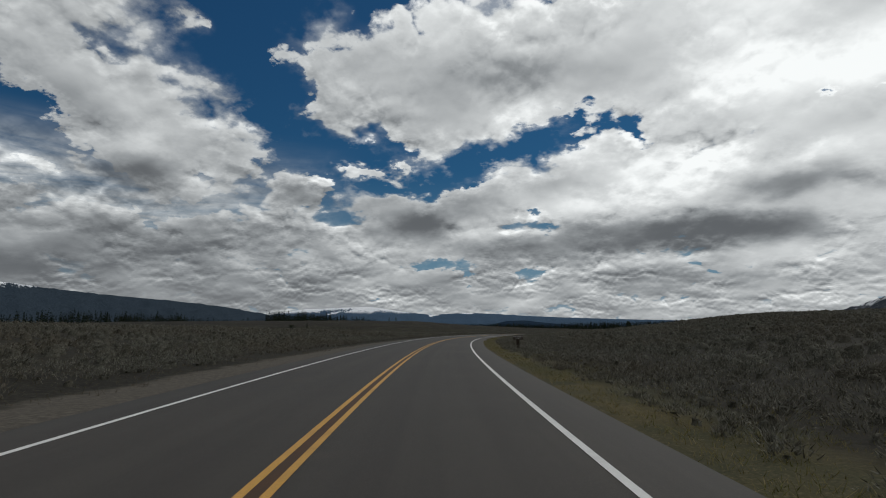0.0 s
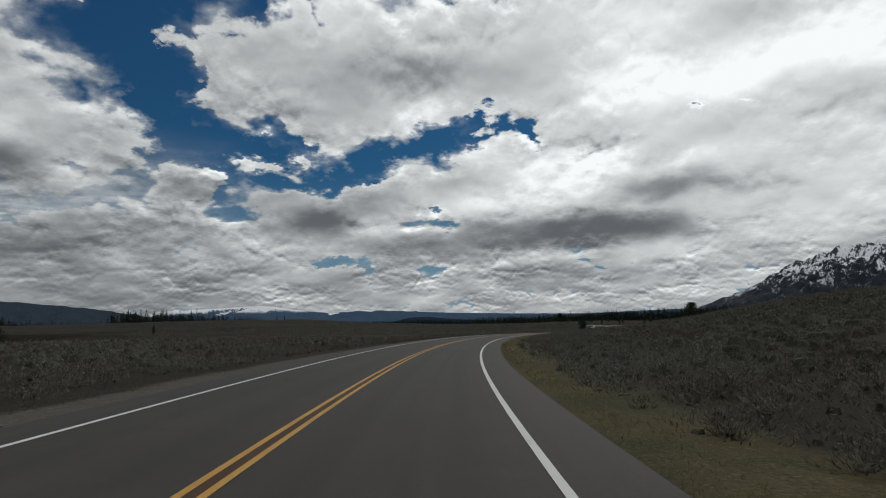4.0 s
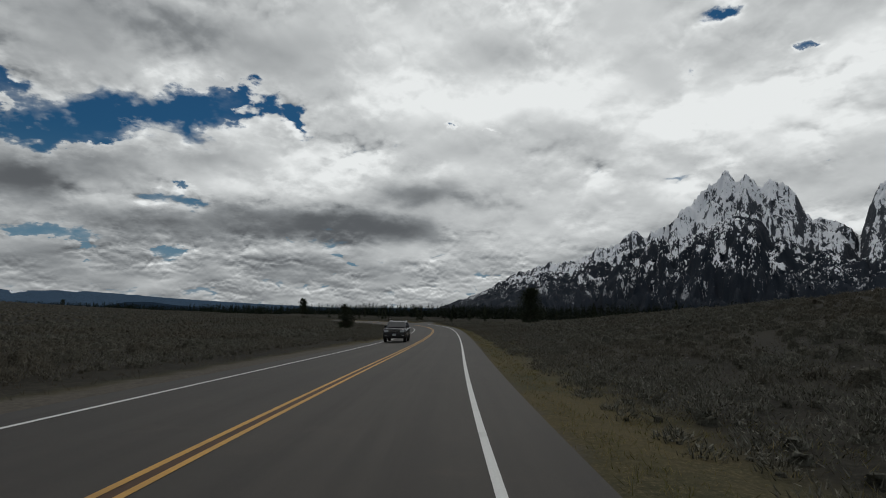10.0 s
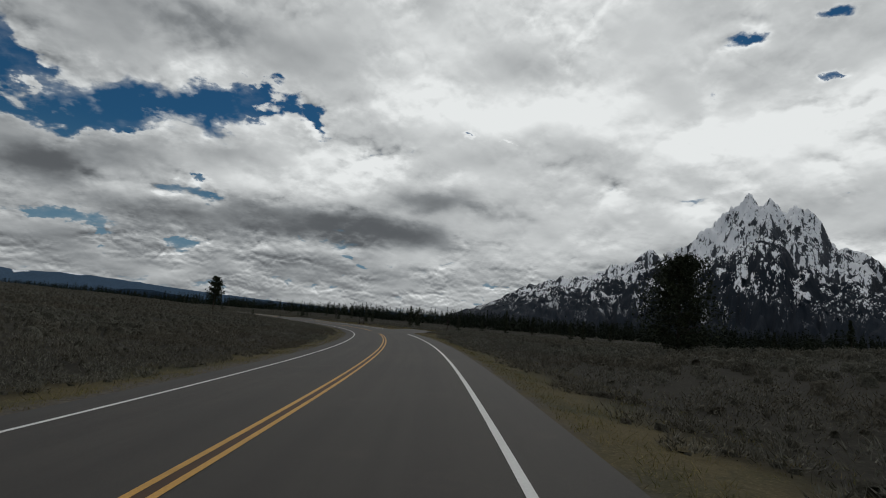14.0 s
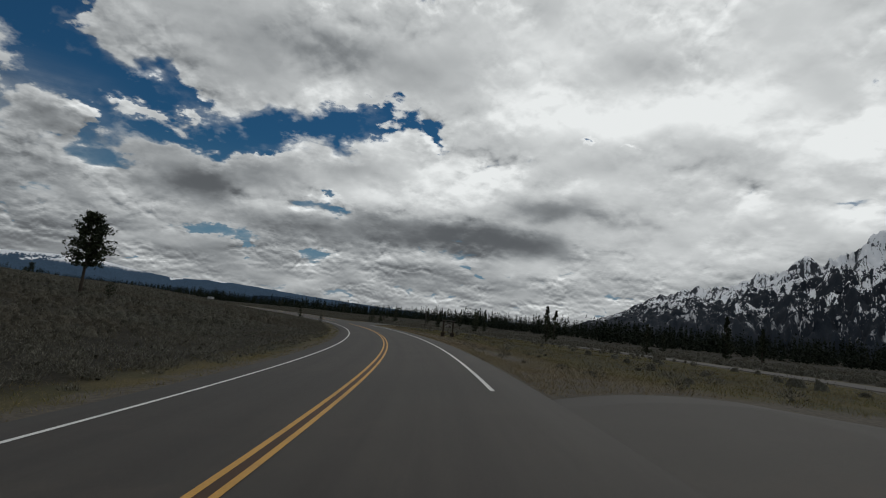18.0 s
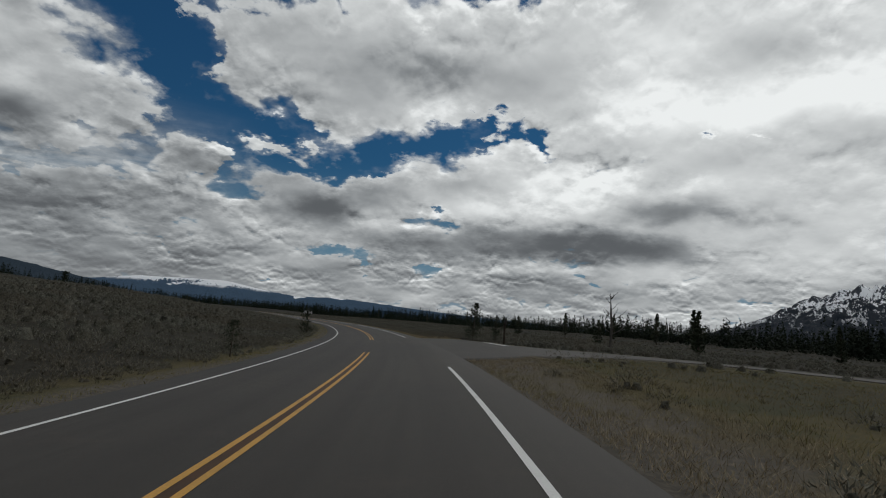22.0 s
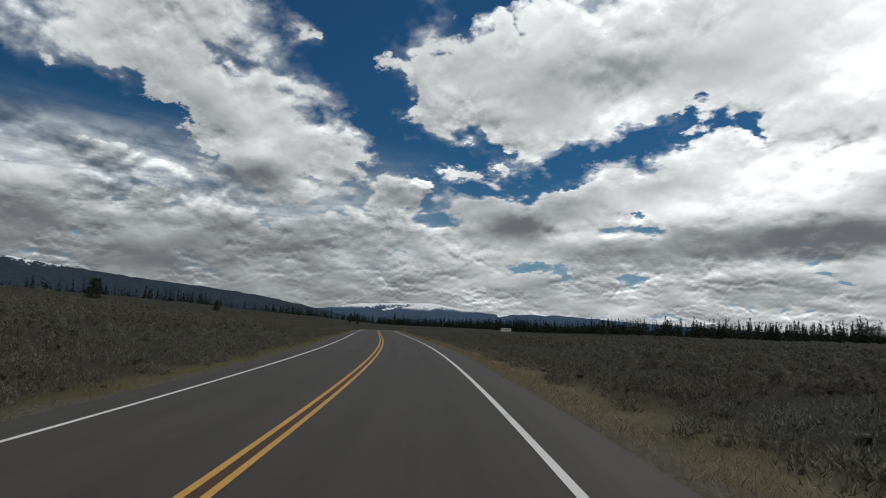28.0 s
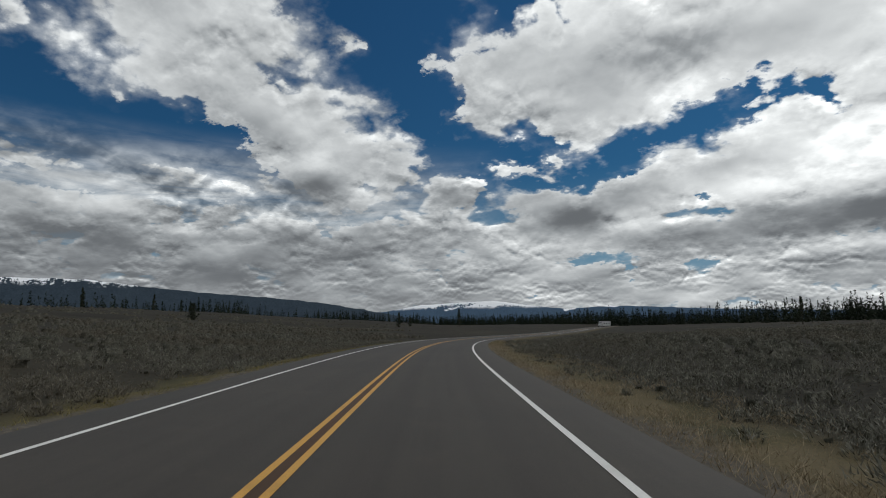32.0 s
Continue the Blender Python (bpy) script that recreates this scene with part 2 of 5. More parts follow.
sun = new("sun", bpy.data.lights.new("sun", "SUN"))
sun.data.energy, sun.data.angle, sun.data.color = 0.75, radians(14), (1.0, 0.96, 0.90)
sun.matrix_world = look((0, 0, 0), (math.sin(radians(SUN_AZ)), -math.cos(radians(SUN_AZ)), -math.tan(radians(SUN_EL))))

# ---------------------------------------------------------------- materials
def material(name, build, rough=0.85, metal=0.0, bump=0.0, bump_size=10.0, spec=0.3):
    mat = bpy.data.materials.new(name)
    mat.use_nodes = True
    tree = mat.node_tree
    tree.nodes.clear()
    N = Nodes(tree)
    bsdf = tree.nodes.new("ShaderNodeBsdfPrincipled")
    out = tree.nodes.new("ShaderNodeOutputMaterial")
    tree.links.new(bsdf.outputs[0], out.inputs[0])
    N.place = N.node("ShaderNodeTexCoord", out=3)
    col = build(N)
    if isinstance(col, bpy.types.NodeSocket):
        tree.links.new(col, bsdf.inputs["Base Color"])
    else:
        bsdf.inputs["Base Color"].default_value = (*col, 1)
    bsdf.inputs["Roughness"].default_value, bsdf.inputs["Metallic"].default_value = rough, metal
    bsdf.inputs["Specular IOR Level"].default_value = spec
    if bump:
        b = tree.nodes.new("ShaderNodeBump")
        b.inputs["Strength"].default_value, b.inputs["Distance"].default_value = 0.6, bump
        tree.links.new(N.noise(N.place, bump_size, 6, 0.6), b.inputs["Height"])
        tree.links.new(b.outputs[0], bsdf.inputs["Normal"])
    return mat


def two(a, b, size, detail=6.0, lo=0.35, hi=0.65, third=None, fine=40.0):
    """Two colours in large patches, with a finer grain over them."""
    def build(N):
        c = N.mix(N.step(N.noise(N.place, size, detail, 0.6), lo, hi), a, b)
        g = N.noise(N.place, fine, 3, 0.6)
        c = N.mix(N.step(g, 0.3, 0.7, 0.0, 0.55), c, third or tuple(v * 0.6 for v in a))
        return c
    return build


def asphalt(N):
    at = N.node("ShaderNodeAttribute", out=2, attribute_name="across")
    big = N.step(N.noise(N.place, 0.12, 5, 0.6), 0.35, 0.7)
    c = N.mix(big, (0.0427, 0.0371, 0.0306), (0.0543, 0.0464, 0.0379))
    # two faintly polished wheel tracks in each lane
    lane = N.m("ABSOLUTE", N.m("SUBTRACT", N.m("ABSOLUTE", at), 1.7))
    track = N.step(N.m("ABSOLUTE", N.m("SUBTRACT", lane, 0.85)), 0.0, 0.45, 0.35, 0.0)
    c = N.mix(track, c, (0.0347, 0.0288, 0.0243))
    band = N.noise(N.node("ShaderNodeCombineXYZ", (at, N.m("MULTIPLY", N.noise(N.place, 0.05, 3), 1.5), 0.0)), 2.2, 5, 0.7)
    c = N.mix(N.step(band, 0.40, 0.68, 0.0, 0.55), c, (0.0312, 0.0258, 0.0216))
    c = N.mix(N.step(N.noise(N.place, 0.6, 5, 0.7), 0.55, 0.72, 0.0, 0.35), c, (0.0728, 0.0577, 0.0451))
    stone = N.noise(N.place, 60.0, 2, 0.5)
    c = N.mix(N.step(stone, 0.55, 0.75, 0.0, 0.5), c, (0.1028, 0.0865, 0.0695))
    edge = N.m("ADD", N.m("ABSOLUTE", at), N.m("MULTIPLY", N.noise(N.place, 1.3, 4), 0.5))
    return N.mix(N.step(edge, 4.72, 5.0, 0.0, 0.6), c, (0.1028, 0.0762, 0.0532))


def ground_colour(N):
    at = N.node("ShaderNodeAttribute", out=2, attribute_name="verge")
    side = N.node("ShaderNodeAttribute", out=2, attribute_name="gravel")
    n = N.noise(N.place, 0.5, 6, 0.65)
    d = N.m("ADD", at, N.m("MULTIPLY", N.m("SUBTRACT", n, 0.5), 2.6))
    soil = N.mix(N.step(N.noise(N.place, 0.09, 6, 0.65), 0.35, 0.68), (0.020, 0.018, 0.014), (0.032, 0.028, 0.020))
    soil = N.mix(N.step(N.noise(N.place, 1.4, 6, 0.7), 0.42, 0.7, 0.0, 0.8), soil, (0.014, 0.013, 0.010))
    soil = N.mix(N.step(N.noise(N.place, 0.022, 4, 0.6), 0.5, 0.72, 0.0, 0.6), soil, (0.043, 0.037, 0.025))
    soil = N.mix(N.step(N.noise(N.place, 6.0, 5, 0.75), 0.45, 0.72, 0.0, 0.75), soil, (0.072, 0.066, 0.049))
    grass = N.mix(N.step(N.noise(N.place, 0.25, 5, 0.6), 0.4, 0.62), (0.046, 0.046, 0.022), (0.085, 0.068, 0.028))
    grass = N.mix(N.step(N.noise(N.place, 3.0, 5, 0.7), 0.4, 0.75, 0.0, 0.7), grass, (0.036, 0.034, 0.017))
    dry = N.node("ShaderNodeAttribute", out=2, attribute_name="dry")
    grass = N.mix(N.m("MULTIPLY", dry, N.step(n, 0.3, 0.6)), grass, (0.125, 0.100, 0.060))
    straw = N.noise(N.v("MULTIPLY", N.place, (1.0, 1.0, 0.3)), 16.0, 5, 0.8)
    grass = N.mix(N.step(straw, 0.50, 0.70, 0.0, 0.8), grass, (0.178, 0.145, 0.081))
    grass = N.mix(N.step(straw, 0.48, 0.30, 0.0, 0.8), grass, (0.019, 0.019, 0.009))
    stones = N.mix(N.step(N.noise(N.place, 7.0, 5, 0.7), 0.35, 0.7), (0.072, 0.064, 0.053), (0.128, 0.111, 0.089))
    c = N.mix(N.step(d, 1.6, 3.4), grass, soil)
    c = N.mix(N.step(N.m("SUBTRACT", d, side), 0.2, 1.0), stones, c)
    return c


def snowy(rock, wood, line, span, base_snow, tree_line=300.0, gully=0.012, gate=(-0.9, 0.2)):
    """A mountain: woods below, rock above, snow lying in gullies that run downhill and more of it higher up."""
    def build(N):
        z = N.node("ShaderNodeSeparateXYZ", (N.place,), 2)
        flow = N.node("ShaderNodeAttribute", out=1, attribute_name="flow")
        h = N.m("DIVIDE", N.m("SUBTRACT", z, line), span)
        run = N.noise(N.v("MULTIPLY", flow, (1.0, 0.22, 1.0)), gully, 8, 0.62, 0.6)
        big = N.noise(flow, gully * 0.3, 5, 0.55)
        fine = N.noise(N.v("MULTIPLY", flow, (1.0, 0.45, 1.0)), gully * 5, 6, 0.68)
        up = N.m("ABSOLUTE", N.node("ShaderNodeSeparateXYZ", (N.node("ShaderNodeNewGeometry", out=1),), 2))
        amount = N.m("MULTIPLY_ADD", N.m("SUBTRACT", run, 0.5), 2.2, N.m("MULTIPLY", N.m("SUBTRACT", fine, 0.5), 3.0))
        amount = N.m("ADD", amount, N.m("MULTIPLY", N.m("SUBTRACT", big, 0.5), 2.6))
        amount = N.m("ADD", N.m("ADD", amount, N.m("MULTIPLY", h, 0.40)), N.m("MULTIPLY", N.m("SUBTRACT", up, 0.6), 1.7))
        snow = N.m("MULTIPLY", N.step(amount, 0.34 - base_snow, 0.50 - base_snow), N.step(N.m("MULTIPLY_ADD", N.m("SUBTRACT", run, 0.5), 1.2, h), *gate))
        rk = N.mix(N.step(fine, 0.35, 0.65), rock, tuple(v * 0.5 for v in rock))
        wd = N.mix(N.step(N.noise(flow, gully * 9, 5, 0.7), 0.35, 0.65), wood, tuple(v * 0.7 for v in wood))
        land = N.mix(N.step(N.m("MULTIPLY_ADD", N.m("SUBTRACT", run, 0.5), 400.0, z), tree_line - 80, tree_line + 80), wd, rk)
        return N.mix(snow, land, (0.86, 0.875, 0.90))
    return build


M = {}
M["asphalt"] = material("asphalt", asphalt, 0.74, spec=0.32, bump=0.004, bump_size=90)
M["white_paint"] = material("white_paint", two((0.72, 0.71, 0.68), (0.55, 0.54, 0.51), 1.2, lo=0.5, hi=0.75, third=(0.60, 0.59, 0.56)), 0.6)
M["yellow_paint"] = material("yellow_paint", two((0.62, 0.33, 0.06), (0.46, 0.25, 0.055), 1.0, lo=0.45, hi=0.7, third=(0.40, 0.23, 0.06)), 0.6)
M["tar"] = material("tar", two((0.085, 0.040, 0.016), (0.06, 0.032, 0.015), 1.5), 0.7)
M["ground"] = material("ground", ground_colour, 0.95, bump=0.05, bump_size=2.5, spec=0.1)
# peaks and buttress: rock and woods mildly blued, aerial haze put into the colour
M["teton"] = material("teton", snowy((0.085, 0.094, 0.110), (0.026, 0.033, 0.044), 430, 400, 0.20, 300, 0.019, (-0.9, -0.3)), 0.9, spec=0.05)
M["shoulder"] = material("shoulder", snowy((0.040, 0.047, 0.060), (0.020, 0.027, 0.038), 330, 300, -0.20, 420, 0.024, (-0.9, -0.1)), 0.9, spec=0.05)


def far_colour(N):
    """Far mountains, their rock and woods tinted blue for haze, with one bright snow field that lies by itself on a
    flank.
    """
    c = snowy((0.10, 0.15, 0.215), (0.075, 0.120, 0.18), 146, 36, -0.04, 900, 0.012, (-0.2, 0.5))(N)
    flow = N.node("ShaderNodeAttribute", out=1, attribute_name="flow")
    ragged = N.v("ADD", flow, N.v("MULTIPLY", N.v("SUBTRACT", N.noise(flow, 0.03, 6, 0.72, out=1), (0.5, 0.5, 0.5)), (90.0, 80.0, 0.0)))
    for fx, fy, wide, deep in ((2008.0, 368.0, 24.0, 15.0), (2040.0, 345.0, 22.0, 17.0), (2074.0, 318.0, 17.0, 20.0), (1700.0, 482.0, 110.0, 38.0), (1800.0, 430.0, 40.0, 30.0), (2230.0, 480.0, 60.0, 36.0), (900.0, 478.0, 70.0, 40.0), (1180.0, 470.0, 45.0, 40.0)):
        gap = N.v("LENGTH", N.v("MULTIPLY", N.v("SUBTRACT", ragged, (fx, fy, 0.0)), (1 / wide, 1 / deep, 0.0)), out=1)
        c = N.mix(N.step(gap, 1.0, 0.8), c, (0.90, 0.91, 0.93))
    return c


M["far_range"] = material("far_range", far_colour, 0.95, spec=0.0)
# the ridge's blue-grey rock and woods carry the distance haze in their colour
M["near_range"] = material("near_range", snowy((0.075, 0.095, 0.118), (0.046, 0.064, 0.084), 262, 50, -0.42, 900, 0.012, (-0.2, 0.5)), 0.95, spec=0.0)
# woods of the butte, with the blue of distance haze put into both tones
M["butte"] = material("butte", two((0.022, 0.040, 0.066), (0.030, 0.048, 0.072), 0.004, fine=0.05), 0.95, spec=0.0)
M["far_woods"] = material("far_woods", two((0.014, 0.020, 0.013), (0.026, 0.032, 0.018), 0.02, fine=0.6), 0.9, spec=0.1)
M["needles"] = material("needles", two((0.020, 0.028, 0.014), (0.040, 0.048, 0.022), 0.6, fine=6.0), 0.8, spec=0.2)
M["bark"] = material("bark", two((0.055, 0.042, 0.032), (0.09, 0.075, 0.06), 3.0), 0.95, bump=0.02, bump_size=14, spec=0.1)
M["dead_wood"] = material("dead_wood", two((0.11, 0.10, 0.09), (0.06, 0.054, 0.048), 2.0), 0.95, bump=0.01, bump_size=18, spec=0.1)


def foliage(a, b, c):
    def build(N):
        r = N.node("ShaderNodeNewGeometry", out=8)
        col = N.mix(N.step(r, 0.0, 1.0), a, b)
        return N.mix(N.step(N.noise(N.place, 0.07, 4, 0.6), 0.4, 0.65, 0.0, 0.7), col, c)
    return build


def sage_colour(N):
    r = N.node("ShaderNodeNewGeometry", out=8)
    # darker than the sprigs: shade inside the shrub is put into this colour
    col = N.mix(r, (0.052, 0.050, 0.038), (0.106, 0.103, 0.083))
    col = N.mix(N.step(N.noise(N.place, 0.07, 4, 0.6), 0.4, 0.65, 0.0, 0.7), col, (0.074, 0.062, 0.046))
    twigs_and_shade = N.noise(N.place, 11.0, 6, 0.78)
    # near-black flecks paint the shade in gaps between twigs; pale ones are twig tips
    col = N.mix(N.step(twigs_and_shade, 0.50, 0.36, 0.0, 0.85), col, (0.016, 0.015, 0.011))
    return N.mix(N.step(twigs_and_shade, 0.52, 0.68, 0.0, 0.7), col, (0.185, 0.182, 0.152))


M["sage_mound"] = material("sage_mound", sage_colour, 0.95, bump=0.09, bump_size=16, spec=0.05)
M["sage"] = material("sage", foliage((0.078, 0.073, 0.055), (0.230, 0.222, 0.182), (0.124, 0.105, 0.078)), 0.9, spec=0.1)
M["verge_grass"] = material("verge_grass", foliage((0.105, 0.108, 0.031), (0.265, 0.206, 0.094), (0.166, 0.141, 0.056)), 0.85, spec=0.1)
M["dry_grass"] = material("dry_grass", foliage((0.184, 0.143, 0.088), (0.367, 0.296, 0.199), (0.227, 0.193, 0.105)), 0.85, spec=0.1)
M["bunch_grass"] = material("bunch_grass", foliage((0.060, 0.048, 0.033), (0.150, 0.124, 0.085), (0.090, 0.074, 0.048)), 0.9, spec=0.1)
M["rock"] = material("rock", two((0.20, 0.185, 0.165), (0.13, 0.12, 0.105), 2.5), 0.9, bump=0.02, bump_size=9)
M["sign_wood"] = material("sign_wood", two((0.045, 0.030, 0.020), (0.028, 0.019, 0.013), 2.0, fine=20), 0.8, bump=0.004, bump_size=30)
M["sign_board"] = material("sign_board", two((0.040, 0.028, 0.020), (0.050, 0.034, 0.024), 3.0), 0.6)
M["letter_white"] = material("letter_white", lambda N: (0.75, 0.74, 0.70), 0.5)
M["stop_red"] = material("stop_red", two((0.36, 0.02, 0.02), (0.30, 0.02, 0.02), 2.0), 0.45)
M["sign_back"] = material("sign_back", two((0.020, 0.016, 0.013), (0.028, 0.022, 0.018), 3.0), 0.7)
M["car_paint"] = material("car_paint", two((0.012, 0.010, 0.012), (0.015, 0.012, 0.014), 0.5), 0.22, spec=0.6)
M["black_plastic"] = material("black_plastic", two((0.012, 0.012, 0.012), (0.02, 0.02, 0.02), 6.0), 0.6)
M["tyre"] = material("tyre", two((0.015, 0.015, 0.015), (0.022, 0.021, 0.020), 9.0), 0.85)
M["alloy"] = material("alloy", two((0.50, 0.50, 0.51), (0.42, 0.42, 0.43), 5.0), 0.3, metal=0.9)
M["chrome"] = material("chrome", lambda N: (0.75, 0.75, 0.76), 0.12, metal=1.0)
M["car_glass"] = material("car_glass", lambda N: (0.012, 0.014, 0.015), 0.05, spec=0.8)
M["lamp_lens"] = material("lamp_lens", lambda N: (0.45, 0.46, 0.47), 0.15, spec=0.7)
M["rv_white"] = material("rv_white", two((0.50, 0.50, 0.49), (0.44, 0.44, 0.43), 0.8), 0.45)
M["snow"] = material("snow", two((0.80, 0.82, 0.86), (0.70, 0.72, 0.76), 0.05, fine=1.0, third=(0.72, 0.74, 0.78)), 0.8)

# ---------------------------------------------------------------- the road's line
def spline(xs, ys, q):
    """Natural cubic spline."""
    xs, ys, q = np.asarray(xs, float), np.asarray(ys, float), np.asarray(q, float)
    n, h = len(xs), np.diff(xs)
    a, b = np.eye(n), np.zeros(n)
    for i in range(1, n - 1):
        a[i, i - 1:i + 2] = h[i - 1], 2 * (h[i - 1] + h[i]), h[i]
        b[i] = 6 * ((ys[i + 1] - ys[i]) / h[i] - (ys[i] - ys[i - 1]) / h[i - 1])
    c = np.linalg.solve(a, b)
    k = np.clip(np.searchsorted(xs, q) - 1, 0, n - 2)
    u, w = q - xs[k], xs[k + 1] - q
    return (c[k] * w**3 + c[k + 1] * u**3) / (6 * h[k]) + (ys[k] / h[k] - c[k] * h[k] / 6) * w + (ys[k + 1] / h[k] - c[k + 1] * h[k] / 6) * u


# every 30 m of the centre line, from 60 m behind the start: heading and cross fall in degrees
HEADING = [18.5, 16.15, 13.55, 10.88, 7.01, 2.52, -3.0, -9.48, -15.49, -21.24, -24.85, -24.64, -23.56, -21.08,
           -17.37, -13.72, -8.69, -3.91, 0.2, 4.4, 8.61, 13.13, 17.72, 22.87, 26.75, 29.6, 29.77, 29.09,
           22.1, 13.0, 9.0, 9.0, 9.5, 10.0, 10.0, 10.0, 9.0, 8.0, 8.0, 8.0, 8.0]
BANK = [-0.6, -0.6, -0.6, -0.8, -1.3, -1.7, -1.7, -1.5, -1.3, -0.5, 0.8, 2.0, 3.1, 4.3,
           4.9, 5.1, 5.2, 5.0, 4.4, 3.9, 3.5, 3.4, 2.8, 2.5, 0.9, -0.4, -0.7, -1.0,
           -1.0, -1.0, -0.5, 0.0, 0.0, 0.0, 0.0, 0.0, 0.0, 0.0, 0.0, 0.0, 0.0
        ]
LEVEL = [-0.44, -0.22, 0.06, 0.21, 0.27, 0.22, 0.14, -0.05, -0.41, -0.90, -1.43, -1.87, -2.18, -2.38, -2.54, -2.70, -2.88, -3.03, -3.12, -3.17, -3.18, -3.11, -2.94, -2.74, -2.44, -2.09, -1.81, -1.60, -1.50, -1.60, -1.70, -1.70, -1.60, -1.40, -1.20, -1.00, -0.80, -0.60, -0.40, -0.20, -0.00
         ]
START = (-3.28, 7.42)
STEP = 30.0
S0 = -60.0
STATIONS = np.arange(len(HEADING)) * STEP + S0
S1 = STATIONS[-1]
LINE_S = np.arange(S0, S1 + 0.5, 1.0)
_h = np.radians(spline(STATIONS, HEADING, LINE_S))
_m = (_h[1:] + _h[:-1]) / 2
LINE_X = np.concatenate([[0], np.cumsum(-np.sin(_m))])
LINE_Y = np.concatenate([[0], np.cumsum(np.cos(_m))])
_k = int(round(-S0))
LINE_X += START[0] - LINE_X[_k]
LINE_Y += START[1] - LINE_Y[_k]
LINE_H = _h
LINE_B = np.tan(np.radians(spline(STATIONS, BANK, LINE_S)))
LINE_Z = spline(STATIONS, LEVEL, LINE_S)


def line_at(s):
    """Centre line: x, y, heading, cross fall and height."""
    return tuple(np.interp(s, LINE_S, v) for v in (LINE_X, LINE_Y, LINE_H, LINE_B, LINE_Z))


def smooth(x, a, b):
    u = np.clip((np.asarray(x, float) - a) / (b - a), 0, 1)
    return u * u * (3 - 2 * u)


EDGE = 4.6      # half width of the pavement and its rim


def bed(s, d):
    """Height of the graded land at s along and d to the right of the centre line, with no roughness."""
    _, _, _, fall, z = line_at(s)
    e = np.abs(d) - EDGE
    # the turnout carries on the road's cross fall
    lim = EDGE + np.where(d > 0, 3.6 * smooth(s, 362, 384) * (1 - smooth(s, 566, 590)), 0.0)
    z = z + np.clip(d, -lim, lim) * fall * np.exp(-np.maximum(np.abs(d) - lim, 0) / np.where(lim > EDGE + 1, 28, 22))
    right = np.interp(s, [-60, 60, 120, 180, 230, 290, 340, 368, 392, 560, 600, 800], [1.6, 1.8, 3.2, 5.0, 7.2, 6.4, 4.8, 2.4, 0.0, -0.3, -0.3, 0.3])
    left = np.interp(s, [-60, 60, 130, 200, 280, 340, 400, 470, 560, 640, 720, 800], [2.4, 2.2, 1.0, 0.0, -0.2, 0.0, 1.2, 2.2, 2.8, 3.4, 2.4, 1.8])
    slope = np.where(d > 0, 0.006, np.interp(s, [-60, 60, 200, 320, 400, 1100], [0.009, 0.008, 0.005, 0.006, 0.012, 0.011]))
    up = np.where(d > 0, right, left) * smooth(e, 2.5, np.where(d > 0, 62, 44)) * (1 - smooth(e, 260, 800))
    up = up + slope * np.clip(np.abs(d) - 40, 0, 900) * (1 - smooth(np.abs(d), 1300, 2800))
    mouth = smooth(s, 376, 386) * (1 - smooth(s, 420, 430)) + smooth(s, 510, 520) * (1 - smooth(s, 554, 564))
    dip = 0.22 * np.where(d > 0, 1 - mouth, 1)
    return z + up - dip * smooth(e, 0.1, 2.0) * (1 - smooth(e, 5, 12))


def place(s, d, dz=0.0):
    x, y, h, _, _ = line_at(s)
    return np.stack([x + d * np.cos(h), y + d * np.sin(h), bed(s, d) + dz], -1)


def to_line(x, y):
    """s and d of places in the plan."""
    x, y = np.asarray(x, float).ravel(), np.asarray(y, float).ravel()
    s, d = np.empty_like(x), np.empty_like(x)
    for i in range(0, len(x), 4000):
        a, b = x[i:i + 4000, None] - LINE_X[None, ::2], y[i:i + 4000, None] - LINE_Y[None, ::2]
        k = np.argmin(a * a + b * b, 1) * 2
        dx, dy, h = x[i:i + 4000] - LINE_X[k], y[i:i + 4000] - LINE_Y[k], LINE_H[k]
        s[i:i + 4000] = LINE_S[k] + np.clip(-dx * np.sin(h) + dy * np.cos(h), -1.5, 1.5)
        side = dx * np.cos(h) + dy * np.sin(h)
        d[i:i + 4000] = np.sign(side) * np.maximum(np.hypot(dx, dy), np.abs(side))
        near = np.hypot(dx, dy) < 30
        d[i:i + 4000][near] = side[near]
    return s, d


# The turnout: a paved loop to the right of the road, as places along and beside the centre line.
LOOP = np.array([(402, 1.5), (408, 10), (415, 20), (428, 31), (450, 39), (478, 43), (504, 45), (525, 42), (540, 35), (543, 24), (538, 12), (537, 1.5)])
LOOP_T = np.linspace(0, 1, 321)
_u = np.linspace(0, 1, len(LOOP))
LOOP_S, LOOP_D = spline(_u, LOOP[:, 0], LOOP_T), spline(_u, LOOP[:, 1], LOOP_T)
LOOP_P = place(LOOP_S, LOOP_D)[:, :2]
LOOP_W = 3.8 + 11.0 * np.exp(-((np.maximum(LOOP_D - 4.3, 0) / 7.5) ** 2))
MOUTHS = (LOOP_T < 0.3, LOOP_T > 0.7)


